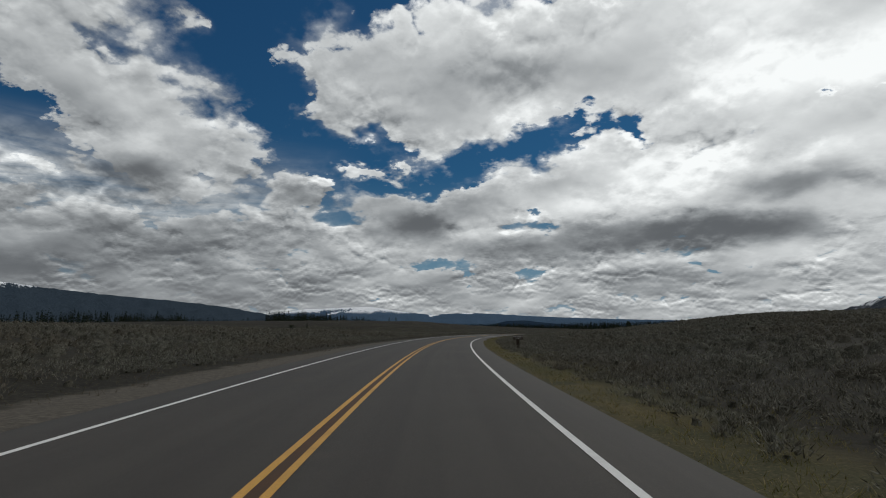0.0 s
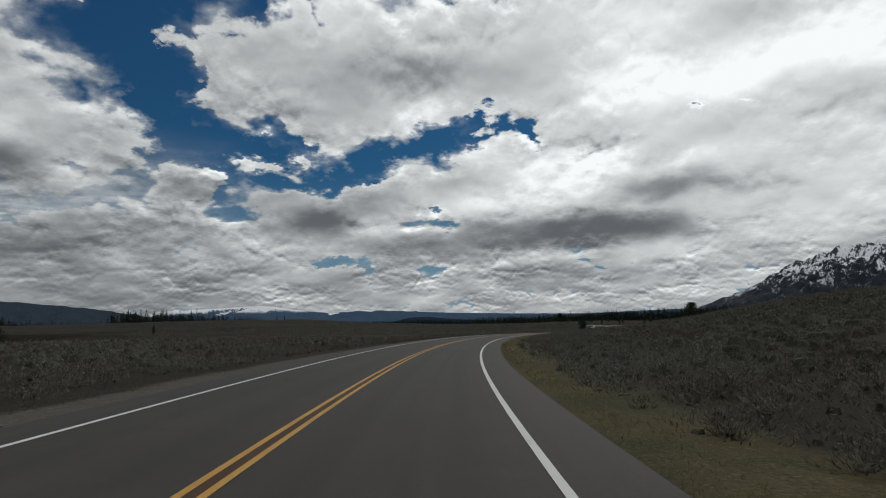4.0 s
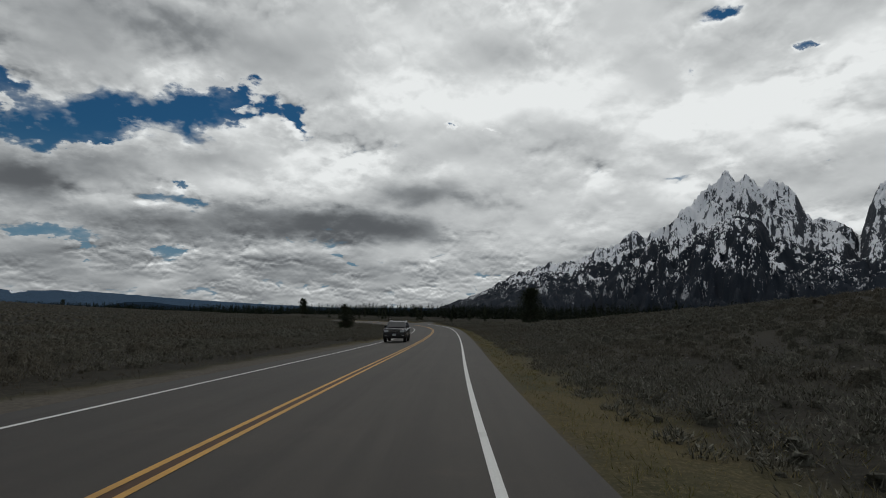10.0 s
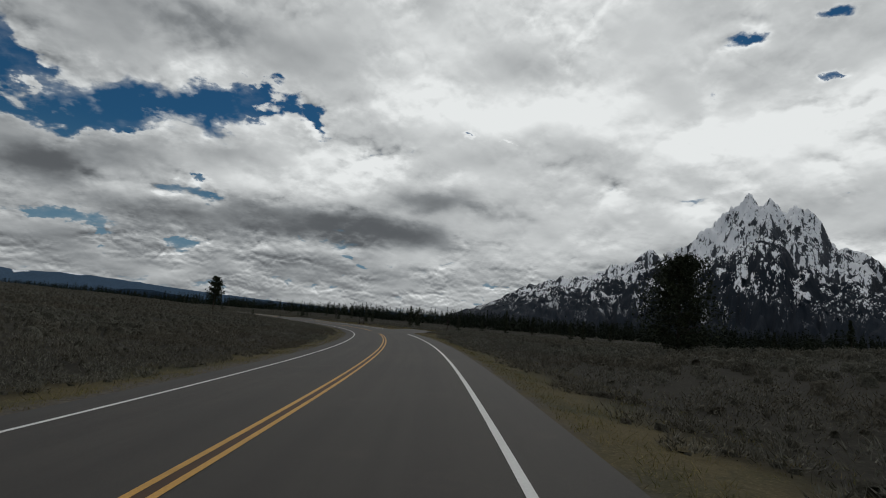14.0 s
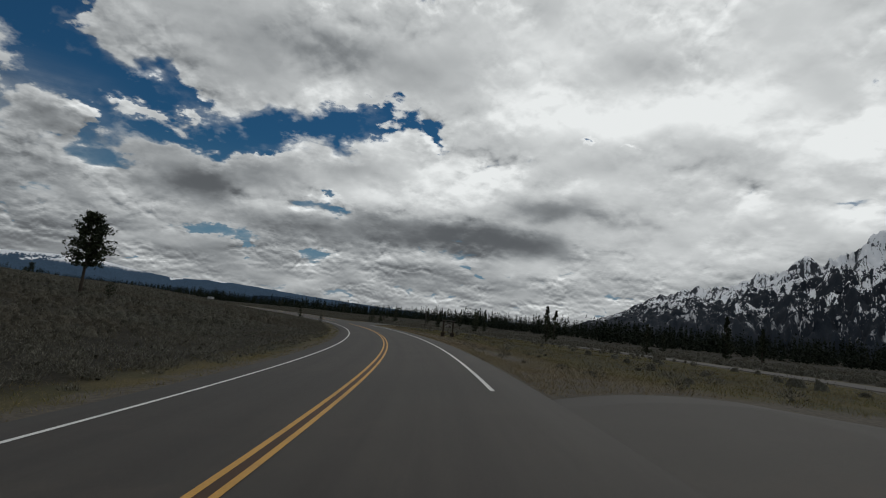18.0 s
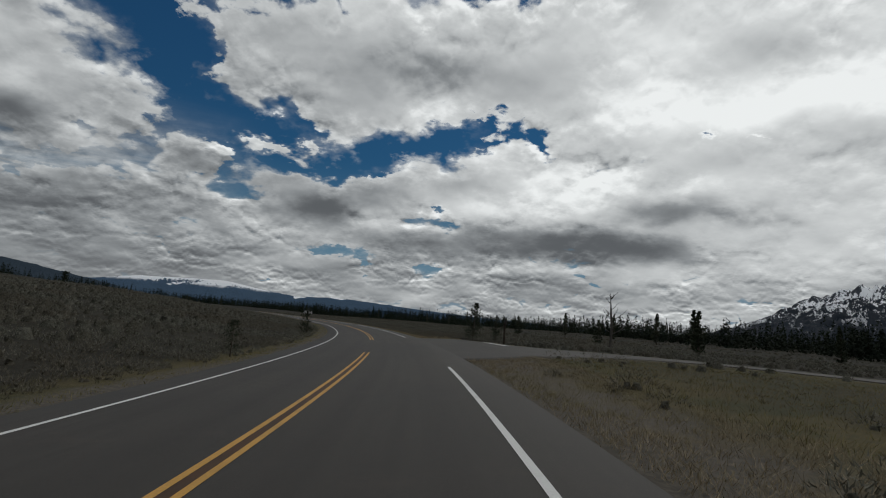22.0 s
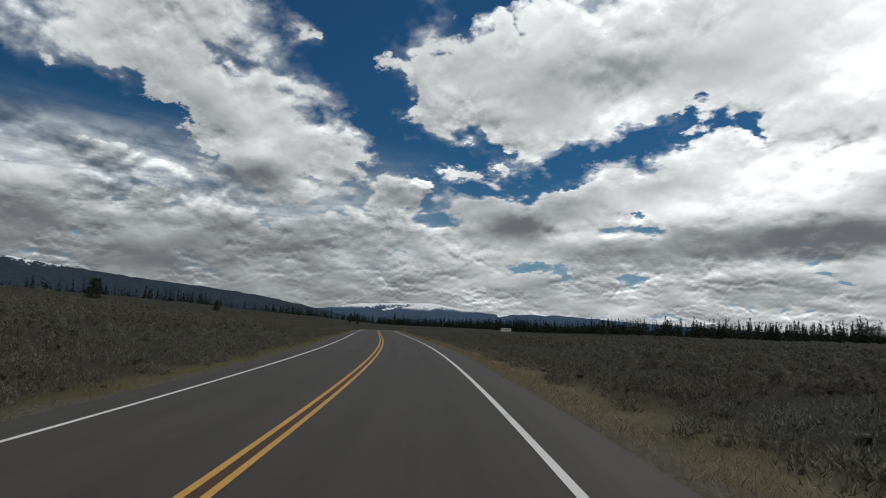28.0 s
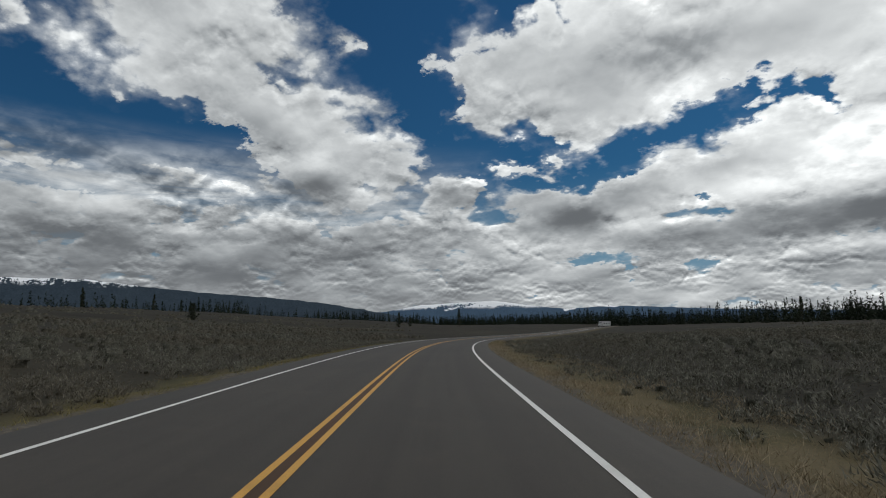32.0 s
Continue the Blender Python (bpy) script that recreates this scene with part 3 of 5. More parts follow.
def loop_gap(x, y, s=None, d=None):
    """Distance from the loop's paved edge."""
    x, y = np.ravel(x), np.ravel(y)
    if s is None:
        s, d = to_line(x, y)
    best = np.full(len(x), 1e9)
    near = np.where((np.abs(x - LOOP_P[:, 0].mean()) < 160) & (np.abs(y - LOOP_P[:, 1].mean()) < 200) & (d > 0))[0]
    body = LOOP_D > 14
    for i in range(0, len(near), 4000):
        k = near[i:i + 4000]
        best[k] = (np.hypot(x[k][:, None] - LOOP_P[None, body, 0], y[k][:, None] - LOOP_P[None, body, 1])).min(1) - 3.8
    for m in MOUTHS:
        order = np.argsort(LOOP_D[m])
        k = near[d[near] < 20]
        mid = np.interp(d[k], LOOP_D[m][order], LOOP_S[m][order])
        best[k] = np.minimum(best[k], np.abs(s[k] - mid) - np.interp(d[k], LOOP_D[m][order], LOOP_W[m][order]))
    return best


def lumps(x, y):
    """Gentle unevenness of the plain, in metres, about -1 to 1."""
    return (np.sin(x * 0.061 + 1.3 * np.sin(y * 0.037)) + np.sin(y * 0.083 + 1.7 * np.sin(x * 0.029 + 1)) + 0.6 * np.sin(x * 0.21 + y * 0.17 + np.sin(y * 0.11)) + 0.5 * np.sin(x * 0.33 - y * 0.41)) / 3.1


def ground_z(x, y, s=None, d=None, gap=None):
    if s is None:
        s, d = to_line(x, y)
    if gap is None:
        gap = loop_gap(x, y, s, d)
    e = np.minimum(np.abs(d) - EDGE, gap)
    rough = smooth(e, 1.5, 14) * 0.22 + smooth(e, 20, 120) * 0.5
    far = np.hypot(x - 40, y - 350)
    return far_rise(x, y) + bed(s, d) + lumps(x, y) * rough * (1 - smooth(far, 1500, 3000)) - 0.05 - 0.25 * (1 - smooth(np.abs(d), 2.8, 4.5)) - 0.10 * (1 - smooth(gap, -1.5, 0.0))


def far_rise(x, y):
    """The long slope that climbs to the left of the last straight, and the basin that sinks away before it."""
    dx, dy = np.ravel(x) - 53.7, np.ravel(y) - 611.7
    off, along = -0.899 * dx - 0.438 * dy, -0.438 * dx + 0.899 * dy
    basin = 8.0 * smooth(-np.ravel(x), 90, 520) * (1 - smooth(np.ravel(y), 330, 620))
    return -basin + 0.072 * np.clip(off - 40 - 8 * np.sin(along / 90), 0, 150) * smooth(along, -40, 170) * (1 - smooth(np.hypot(dx, dy), 1500, 2600))


def mesh_object(name, verts, faces, mat, parent=None, smooth_shade=False):
    me = bpy.data.meshes.new(name)
    verts, faces = np.asarray(verts, np.float32), np.asarray(faces, np.int32)
    me.vertices.add(len(verts))
    me.vertices.foreach_set("co", verts.ravel())
    k = faces.shape[1]
    me.loops.add(faces.size)
    me.loops.foreach_set("vertex_index", faces.ravel())
    me.polygons.add(len(faces))
    me.polygons.foreach_set("loop_start", np.arange(len(faces), dtype=np.int32) * k)
    me.polygons.foreach_set("loop_total", np.full(len(faces), k, np.int32))
    me.polygons.foreach_set("use_smooth", np.full(len(faces), smooth_shade))
    me.update(calc_edges=True)
    if mat:
        me.materials.append(M[mat])
    ob = new(name, me)
    if parent:
        ob.parent = parent
    return ob


def sheet(nu, nv):
    """Quads of a grid with nu x nv vertices."""
    i = (np.arange(nu - 1)[:, None] * nv + np.arange(nv - 1)[None]).ravel()
    return np.stack([i, i + nv, i + nv + 1, i + 1], -1)


def axis(lo, hi, step, end_lo, end_hi):
    a = list(np.arange(lo, hi + step / 2, step))
    g = step
    while a[-1] < end_hi:
        g *= 1.13
        a.append(min(a[-1] + g, end_hi))
    g = step
    while a[0] > end_lo:
        g *= 1.13
        a.insert(0, max(a[0] - g, end_lo))
    return np.array(a)


def build_ground():
    xs, ys = axis(-110, 190, 2.4, -4600, 4600), axis(-70, 900, 2.4, -4200, 4900)
    x, y = np.meshgrid(xs, ys, indexing="ij")
    s, d = to_line(x, y)
    gap = loop_gap(x, y, s, d)
    z = ground_z(x.ravel(), y.ravel(), s, d, gap)
    ob = mesh_object("ground", np.stack([x.ravel(), y.ravel(), z], -1), sheet(len(xs), len(ys)), "ground", smooth_shade=True)
    verge = np.minimum(np.abs(d) - EDGE, gap)
    verge = np.where((s > 415) & (s < 540) & (d > 4) & (d < 40), np.minimum(verge * 0.3, 2.4), verge)
    gravel = np.where(d < 0, np.interp(s, [-60, 0, 260, 300, 1000], [2.6, 2.6, 1.6, 0.3, 0.3]), np.interp(s, [-60, 290, 380, 1000], [-0.9, -0.9, 0.2, 0.0]))
    dry = np.where(d > 0, np.interp(s, [-60, 20, 300, 420, 540, 700, 800], [0.2, 0.1, 0.35, 0.6, 1.0, 1.0, 0.4]), 0.25)
    dry = np.where((s > 415) & (s < 540) & (d > 7) & (d < 40), 0.12, dry)
    for name, val in (("verge", verge), ("gravel", gravel), ("dry", dry)):
        ob.data.attributes.new(name, "FLOAT", "POINT").data.foreach_set("value", val.astype(np.float32))
    tagged(ob, "dry sagebrush plain with grassy and gravelly road verge", "ground", kind="structure")


def strip(name, s_from, s_to, d_from, d_to, lift, mat, step=2.0, parent=None, edge=0.0, n=2):
    """A band along the road; edge: how deep its rims hang down."""
    ss = np.linspace(s_from, s_to, max(2, int(round((s_to - s_from) / step)) + 1))
    ds = list(np.linspace(d_from, d_to, n))
    rows = [place(ss, d, lift) for d in ds]
    if edge:
        lo, hi = place(ss, d_from - 0.25, 0), place(ss, d_to + 0.25, 0)
        lo[:, 2], hi[:, 2] = rows[0][:, 2] - edge, rows[-1][:, 2] - edge
        rows = [lo] + rows + [hi]
        ds = [d_from - 0.25] + ds + [d_to + 0.25]
    v = np.stack(rows, 1).reshape(-1, 3)
    f = sheet(len(ss), len(rows))
    ob = mesh_object(name, v, f[:, ::-1], mat, parent, True)
    if mat == "asphalt":
        ob.data.attributes.new("across", "FLOAT", "POINT").data.foreach_set("value", np.tile(np.array(ds, np.float32), len(ss)))
    return ob


def build_road():
    road = strip("road", S0, S1, -4.45, 4.45, 0.0, "asphalt", 2.0, edge=0.30, n=9)
    tagged(road, "two-lane grey asphalt road with worn wheel tracks", "road", kind="structure")
    # paint: solid edge lines, open at the turnout's mouths
    for name, d, spans in (("edge_line", 3.40, [(S0, 386.0), (419.7, 518.0), (552.3, S1)]), ("edge_line", -3.40, [(S0, S1)])):
        for a, b in spans:
            strip(name, a, b, d - 0.055, d + 0.055, 0.006, "white_paint", 2.0, road)
    for a, b in ((S0, 392.0), (411.0, 527.0), (545.5, S1)):
        for d in (-0.118, 0.118):
            strip("centre_line", a, b, d - 0.048, d + 0.048, 0.006, "yellow_paint", 2.0, road)
        strip("sealed_joint", a, b, -0.066, 0.066, 0.003, "tar", 2.0, road)
    # the turnout
    along = np.gradient(LOOP_P, axis=0)
    along /= np.linalg.norm(along, axis=1)[:, None]
    nor = np.stack([along[:, 1], -along[:, 0]], -1)
    # at the mouths the cross lines run along the main road
    turn = smooth(LOOP_D, 6, 18)[:, None]
    h = np.interp(LOOP_S, LINE_S, LINE_H)
    ahead = np.stack([-np.sin(h), np.cos(h)], -1) * np.where((nor * np.stack([-np.sin(h), np.cos(h)], -1)).sum(1) > 0, 1, -1)[:, None]
    nor = nor * turn + ahead * (1 - turn)
    nor /= np.linalg.norm(nor, axis=1)[:, None]
    rows = []
    for w in (-1, -0.996, *np.linspace(-0.9, 0.9, 13), 0.996, 1):
        q = LOOP_P + nor * (LOOP_W * w)[:, None]
        s, d = to_line(q[:, 0], q[:, 1])
        z = bed(s, d) - np.where(abs(w) == 1, 0.16, 0.012) - 0.02 * (1 - smooth(np.abs(d), 4.6, 6.5))
        rows.append(np.column_stack([q, z]))
    loop = mesh_object("turnout_road", np.stack(rows, 1).reshape(-1, 3), sheet(len(LOOP_T), len(rows))[:, ::-1], "asphalt", smooth_shade=True)
    loop.data.attributes.new("across", "FLOAT", "POINT").data.foreach_set("value", np.full(len(LOOP_T) * len(rows), 3.3, np.float32))
    tagged(loop, "paved grey turnout loop beside the road", "side road", kind="structure")


build_ground()
build_road()


# ---------------------------------------------------------------- mountains
def range_of(name, centre, dist, deep, outline, seed, mat, rough, label, n_az=260, n_up=46, ribs=0.0, back=500.0, power=1.0, wave=0.004, spire=0.1):
    """A mountain range round centre: outline gives its crest as azimuth and elevation in degrees."""
    a = np.radians([p[0] for p in outline])
    e = np.tan(np.radians([p[1] for p in outline]))
    order = np.argsort(a)
    az = np.linspace(a.min(), a.max(), n_az)
    crest = np.interp(az, a[order], e[order]) * dist
    verts, flow = [], []
    for i, t in enumerate(az):
        fade = min(1.0, max(crest[i] - 15, 0) / (rough * 3.0))
        for j in range(n_up + 9):
            v = j / n_up if j <= n_up else 1 - (j - n_up) / 8 * 1.15
            r = dist - deep * (1 - v) if j <= n_up else dist + back * (j - n_up) / 8
            p = Vector((t * dist, r * 0.4, 0)) * wave
            k = noise.ridged_multi_fractal(p + Vector((seed, v * ribs, seed)), 0.9, 2.1, 5, 1.0, 2.0) - 1.2
            f = noise.fractal(p * 3.1 + Vector((seed + 9, 3, v)), 0.9, 2.0, 5)
            mid = 4 * v * (1 - v) if j <= n_up else 0.4
            z = crest[i] * (v ** power) + rough * fade * (k * (0.25 + mid) * 0.55 + f * 0.35) * (1 if 0 < v else 0)
            if j == n_up:
                z = crest[i] + rough * fade * (0.10 * f + spire * abs(noise.noise(p * 9)) - spire * 0.25)
            rr = r + rough * k * 0.9 * mid
            flow.append((t * dist, v * deep if j <= n_up else deep + r - dist, z * 0.3))
            verts.append((centre[0] - math.sin(t) * rr, centre[1] + math.cos(t) * rr, max(z, -12) - 6 * (v <= 0)))
    ob = mesh_object(name, verts, sheet(n_az, n_up + 9)[:, ::-1], mat, smooth_shade=True)
    ob.data.attributes.new("flow", "FLOAT_VECTOR", "POINT").data.foreach_set("vector", np.array(flow, np.float32).ravel())
    return tagged(ob, label, "mountain", kind="structure")


HUB = (45.0, 330.0)
CREST = [(-21.5, 0.0), (-23.3, 0.9), (-28.5, 2.8), (-30.6, 4.2), (-33.1, 4.9), (-34.8, 5.5), (-36.8, 5.7), (-39.0, 6.5), (-40.5, 7.1), (-41.7, 7.2), (-42.5, 8.0), (-43.7, 9.0), (-44.6, 8.2), (-46.2, 8.9),
    (-47.4, 9.6), (-48.8, 10.9), (-50.1, 12.1), (-51.2, 13.0), (-52.0, 13.5), (-52.5, 13.8), (-53.1, 12.8), (-53.9, 13.4), (-54.7, 12.7), (-55.2, 12.0), (-55.9, 13.0), (-57.0, 12.2), (-57.8, 11.4), (-58.3, 9.9),
    (-59.0, 8.9), (-59.7, 8.9), (-61.3, 8.3), (-62.3, 7.1), (-62.7, 8.6), (-63.5, 10.6), (-64.2, 11.5), (-66, 12.5), (-69, 13.2), (-76, 9), (-86, 10), (-98, 6), (-110, 2)]
SHOULDER = [(-23.2, 0.0), (-26.8, 1.7), (-30.2, 3.1), (-33.6, 4.4), (-37.5, 4.7), (-40.1, 5.8), (-42.6, 6.5), (-44.5, 7.1), (-46.2, 7.9), (-47.2, 7.6), (-49.2, 8.1), (-51.5, 9.0), (-53.4, 10.2), (-55.0, 9.1),
    (-56.1, 7.8), (-57.1, 7.1), (-57.7, 6.0), (-59.0, 5.6), (-60.3, 5.8), (-61.6, 5.2), (-63.3, 4.7), (-67.4, 5.6), (-73.5, 4.6), (-84, 4), (-100, 2),
    ]
range_of("snowy_range", HUB, 4300, 1500, CREST, 4, "teton", 190, "steep jagged granite mountains with snow fields and gullies", 900, 80, 1.2, 300, 1.1, 0.0036, 0.26)
range_of("wooded_shoulder", HUB, 3550, 1500, SHOULDER, 15, "shoulder", 150, "dark wooded buttress with snow streaks below the snowy peaks", 760, 70, 1.6, 700, 1.15, 0.0042, 0.10)
range_of("far_range", HUB, 4400, 500, [(100, 2.0), (75, 2.0), (40, 1.6), (33, 1.8), (29.8, 2.35), (26.8, 2.5), (22.4, 2.65), (19, 2.1), (15.6, 1.7), (11.8, 1.9), (8, 1.7), (4, 1.4), (-4, 1.0), (-12, 0.7), (-24, 0.8), (-40, 0.8)], 11, "far_range", 26, "distant mountains coloured haze blue, with snow on their tops", 320, 16, 0.5, 300, 0.8, 0.006)
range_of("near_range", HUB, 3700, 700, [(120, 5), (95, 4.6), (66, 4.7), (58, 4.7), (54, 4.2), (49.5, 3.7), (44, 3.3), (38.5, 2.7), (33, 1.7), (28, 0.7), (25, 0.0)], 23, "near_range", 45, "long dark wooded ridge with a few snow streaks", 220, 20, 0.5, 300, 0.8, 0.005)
range_of("butte", HUB, 3500, 300, [(11.5, 0.0), (9.5, 0.5), (7.5, 0.95), (5.5, 1.0), (3.5, 0.75), (0, 0.4), (-3, 0)], 31, "butte", 8, "low wooded butte far across the plain, coloured haze blue", 90, 10, 0.2, 200, 0.8, 0.006)


# ---------------------------------------------------------------- plants


def shreds(points, size, lift, seed, flat=0.5):
    """Small triangles of foliage at points, each turned its own way. lift: pull of their tips upward."""
    r = np.random.default_rng(seed)
    n = len(points)
    a, b = r.normal(size=(n, 3)), r.normal(size=(n, 3))
    a[:, 2] = np.abs(a[:, 2]) * flat + lift
    a /= np.linalg.norm(a, axis=1)[:, None]
    b -= a * (a * b).sum(1)[:, None]
    b /= np.linalg.norm(b, axis=1)[:, None] + 1e-9
    s = np.broadcast_to(np.asarray(size, float), (n,))[:, None] * r.uniform(0.6, 1.4, (n, 1))
    v = np.stack([points - a * s * 0.55 - b * s * 0.36, points - a * s * 0.55 + b * s * 0.36, points + a * s * 0.75], 1)
    return v.reshape(-1, 3)


def triangles(name, v, mat, parent=None):
    return mesh_object(name, v, np.arange(len(v)).reshape(-1, 3), mat, parent)


def scatter(n, s_range, lo, hi, seed, side=0):
    """Places on the land beside the road: at least lo and at most hi metres past the pavement, clear of the turnout."""
    r = np.random.default_rng(seed)
    s = r.uniform(*s_range, n)
    e = lo + (hi - lo) * r.uniform(0, 1, n) ** 1.15
    d = (e + EDGE) * np.where(r.uniform(0, 1, n) < 0.5, -1, 1) if side == 0 else (e + EDGE) * side
    p = place(s, d)
    s2, d2 = to_line(p[:, 0], p[:, 1])
    gap = loop_gap(p[:, 0], p[:, 1], s2, d2)
    keep = (gap > np.clip(lo, 0.0, 1.4)) & (np.abs(d2) - EDGE > lo * 0.95)
    p, s2, d2, gap = p[keep], s2[keep], d2[keep], gap[keep]
    p[:, 2] = ground_z(p[:, 0], p[:, 1], s2, d2, gap)
    return p, s2, d2


def clumpy(p, seed, share):
    """Keep more of the places where a slow wave is high, so that the brush stands in drifts with gaps."""
    r = np.random.default_rng(seed)
    w = lumps(p[:, 0] * 4.1 + seed, p[:, 1] * 3.7) * 0.5 + lumps(p[:, 1] * 1.3, p[:, 0] * 1.7 + seed) * 0.4
    return r.uniform(-0.9, 0.9, len(p)) < w + share


def brush(name, n, s_range, lo, hi, seed, sprigs, height, label, share=0.35, thick=0.012, heart=True):
    """Low ragged shrubs: each a crooked heart, coloured dark as inner shade, hidden under many small silvery sprigs."""
    p, s, d = scatter(n, s_range, lo, hi, seed)
    island = (s > 415) & (s < 540) & (d > 0) & (d < 36)
    r = np.random.default_rng(seed + 1)
    keep = clumpy(p, seed % 17, share) & (~island | (r.uniform(0, 1, len(p)) < 0.07))
    keep &= (np.abs(d) - EDGE > 4.4) | (d > 0) | (s > 280)
    p, d = p[keep], d[keep]
    m = len(p)
    far = np.abs(d) - EDGE
    h = height * np.clip(np.exp(r.normal(size=m) * 0.30), 0.5, 1.6) * np.clip(0.45 + far / 8, 0.5, 1)
    w = np.minimum(h * r.uniform(0.9, 1.45, m), 0.9)
    if heart:
        th = np.linspace(0, 2 * np.pi, 6, endpoint=False)[None] + r.uniform(0, 6.28, (m, 1))
        rad = r.uniform(0.5, 1.0, (m, 6)) * (1.15 if not sprigs else 0.72 if sprigs < 90 else 0.36)
        q = np.zeros((m, 13, 3))
        for ring, wide, z in ((0, 1.0, -0.12), (6, 0.62, 0.22 if sprigs >= 90 else 0.46)):
            turn = th + (0.5 if ring else 0.0)
            q[:, ring:ring + 6, 0], q[:, ring:ring + 6, 1] = wide * rad * np.cos(turn) * w[:, None], wide * rad * np.sin(turn) * w[:, None]
            q[:, ring:ring + 6, 2] = z * h[:, None] * (1 + (r.uniform(-0.35, 0.35, (m, 6)) if ring else 0))
        q[:, 12, 2] = h * r.uniform(0.50, 0.78, m) * (0.45 if sprigs >= 90 else 1.0)
        q[:, 12, :2] = r.normal(size=(m, 2)) * 0.18 * w[:, None]
        q += p[:, None]
        f = np.array([t for b in range(6) for c in [(b + 1) % 6] for t in ((b, c, 6 + c), (b, 6 + c, 6 + b), (6 + b, 6 + c, 12))])
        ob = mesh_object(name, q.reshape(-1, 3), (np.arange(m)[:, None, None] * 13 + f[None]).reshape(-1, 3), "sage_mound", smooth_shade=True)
        tagged(ob, label, "sagebrush", kind="stuff")
    if sprigs:
        a, u = r.uniform(0, 2 * np.pi, (m, sprigs)), np.sqrt(r.uniform(0, 1, (m, sprigs)))
        up = np.sqrt(1 - u * u * 0.95) * r.uniform(0.30, 1.05, (m, sprigs)) ** 0.7
        lobes = 1 + 0.25 * np.sin(3 * a + r.uniform(0, 6.28, (m, 1)))
        mid = p[:, None] + np.stack([u * lobes * np.cos(a) * w[:, None], u * lobes * np.sin(a) * w[:, None], up * h[:, None]], -1)
        way = np.stack([u * np.cos(a), u * np.sin(a), 0.9 + 0 * a], -1) + r.normal(size=(m, sprigs, 3)) * 0.45
        way /= np.linalg.norm(way, axis=-1)[..., None]
        grown = thick * (1 + np.minimum(far, 70)[:, None, None] / 34)
        long = (0.05 + grown * 1.5) * r.uniform(0.6, 1.5, (m, sprigs, 1))
        turn = r.uniform(0, 6.28, (m, sprigs))
        side = np.stack([np.cos(turn), np.sin(turn), r.uniform(-0.5, 0.5, turn.shape)], -1) * grown
        t = np.stack([mid - way * long * 0.5 - side, mid - way * long * 0.5 + side, mid + way * long], 2).reshape(-1, 3)
        tw = triangles("sage_sprigs", t, "sage")
        tagged(tw, "small silvery sprigs of the sagebrush", "sagebrush", kind="stuff")


brush("sagebrush", 15500, (-25, 790), 1.4, 9.5, 11, 120, 0.46, "grey-green knee-high sagebrush growing along the road verge", 0.46, 0.012)
brush("sagebrush", 26000, (-25, 820), 8.5, 30, 14, 52, 0.50, "grey-green sagebrush beyond the road verge", 0.52, 0.014)
brush("sagebrush", 40000, (-30, 860), 28, 72, 12, 16, 0.54, "grey-brown sagebrush covering the plain", 0.52, 0.016)
brush("sagebrush", 60000, (-60, 1050), 66, 330, 13, 0, 0.50, "low sagebrush spreading over the distant plain", 0.55)


def grass_mat(name, n, s_range, lo, hi, seed, side, mat, label, tall, blades=7):
    """A mat of thin blades."""
    p, s, d = scatter(n, s_range, lo, hi, seed, side)
    r = np.random.default_rng(seed + 1)
    p = p[clumpy(p, 5, 0.75)]
    q = np.repeat(p, blades, 0)
    q[:, :2] += r.normal(size=(len(q), 2)) * 0.09
    h = tall * r.uniform(0.3, 1.2, len(q)) * np.exp(r.normal(size=len(q)) * 0.3)
    a = r.uniform(0, 2 * np.pi, len(q))
    wide = np.stack([np.cos(a), np.sin(a), 0 * a], -1) * 0.0055
    lean = np.stack([r.normal(size=len(q)) * 0.7 * h, r.normal(size=len(q)) * 0.7 * h, h], -1)
    v = np.stack([q - wide, q + wide, q + lean], 1).reshape(-1, 3)
    tagged(triangles(name, v, mat), label, "grass", kind="stuff")


grass_mat("verge_grass", 22000, (-25, 390), 0.05, 4.2, 21, 1, "verge_grass", "short yellow-green grass between pavement and sagebrush", 0.085)
grass_mat("verge_grass", 15000, (270, 800), 0.05, 3.2, 23, -1, "verge_grass", "short yellow-green grass along the pavement edge", 0.085)
grass_mat("island_grass", 30000, (412, 538), 3.5, 30, 27, 1, "verge_grass", "thin olive grass inside the turnout loop", 0.12, 5)
grass_mat("dry_grass", 56000, (385, 790), 0.03, 3.8, 25, 1, "dry_grass", "dry straw-coloured grass along the pavement edge", 0.11)


for side, seed in ((1, 61), (-1, 63)):
    grass_mat("bunch_grass", 24000, (-25, 800), 2.4, 17, seed, side, "bunch_grass", "thin grey-brown bunch grass between the sagebrush", 0.15, 6)


def build_stones():
    p, s, d = scatter(700, (-20, 780), 0.3, 14, 31)
    p2, s2, d2 = scatter(400, (185, 300), 4, 26, 32, side=1)
    p = np.concatenate([p, p2])
    r = np.random.default_rng(33)
    base = np.array([(0, 0, 1), (1, 0, 0), (0, 1, 0), (-1, 0, 0), (0, -1, 0), (0, 0, -0.6)], float)
    tri = np.array([(0, 1, 2), (0, 2, 3), (0, 3, 4), (0, 4, 1), (5, 2, 1), (5, 3, 2), (5, 4, 3), (5, 1, 4)])
    size = r.uniform(0.03, 0.09, len(p)) * np.where(np.arange(len(p)) < 700, 0.6, 1.5)
    v = p[:, None] + base[None] * (1 + r.uniform(-0.35, 0.35, (len(p), 6, 3))) * size[:, None, None] * np.array([1.3, 1, 0.7])
    f = (np.arange(len(p))[:, None, None] * 6 + tri[None]).reshape(-1, 3)
    tagged(mesh_object("stones", v.reshape(-1, 3), f, "rock", smooth_shade=True), "pale stones scattered on the bank and verge", "stones", kind="stuff")


build_stones()


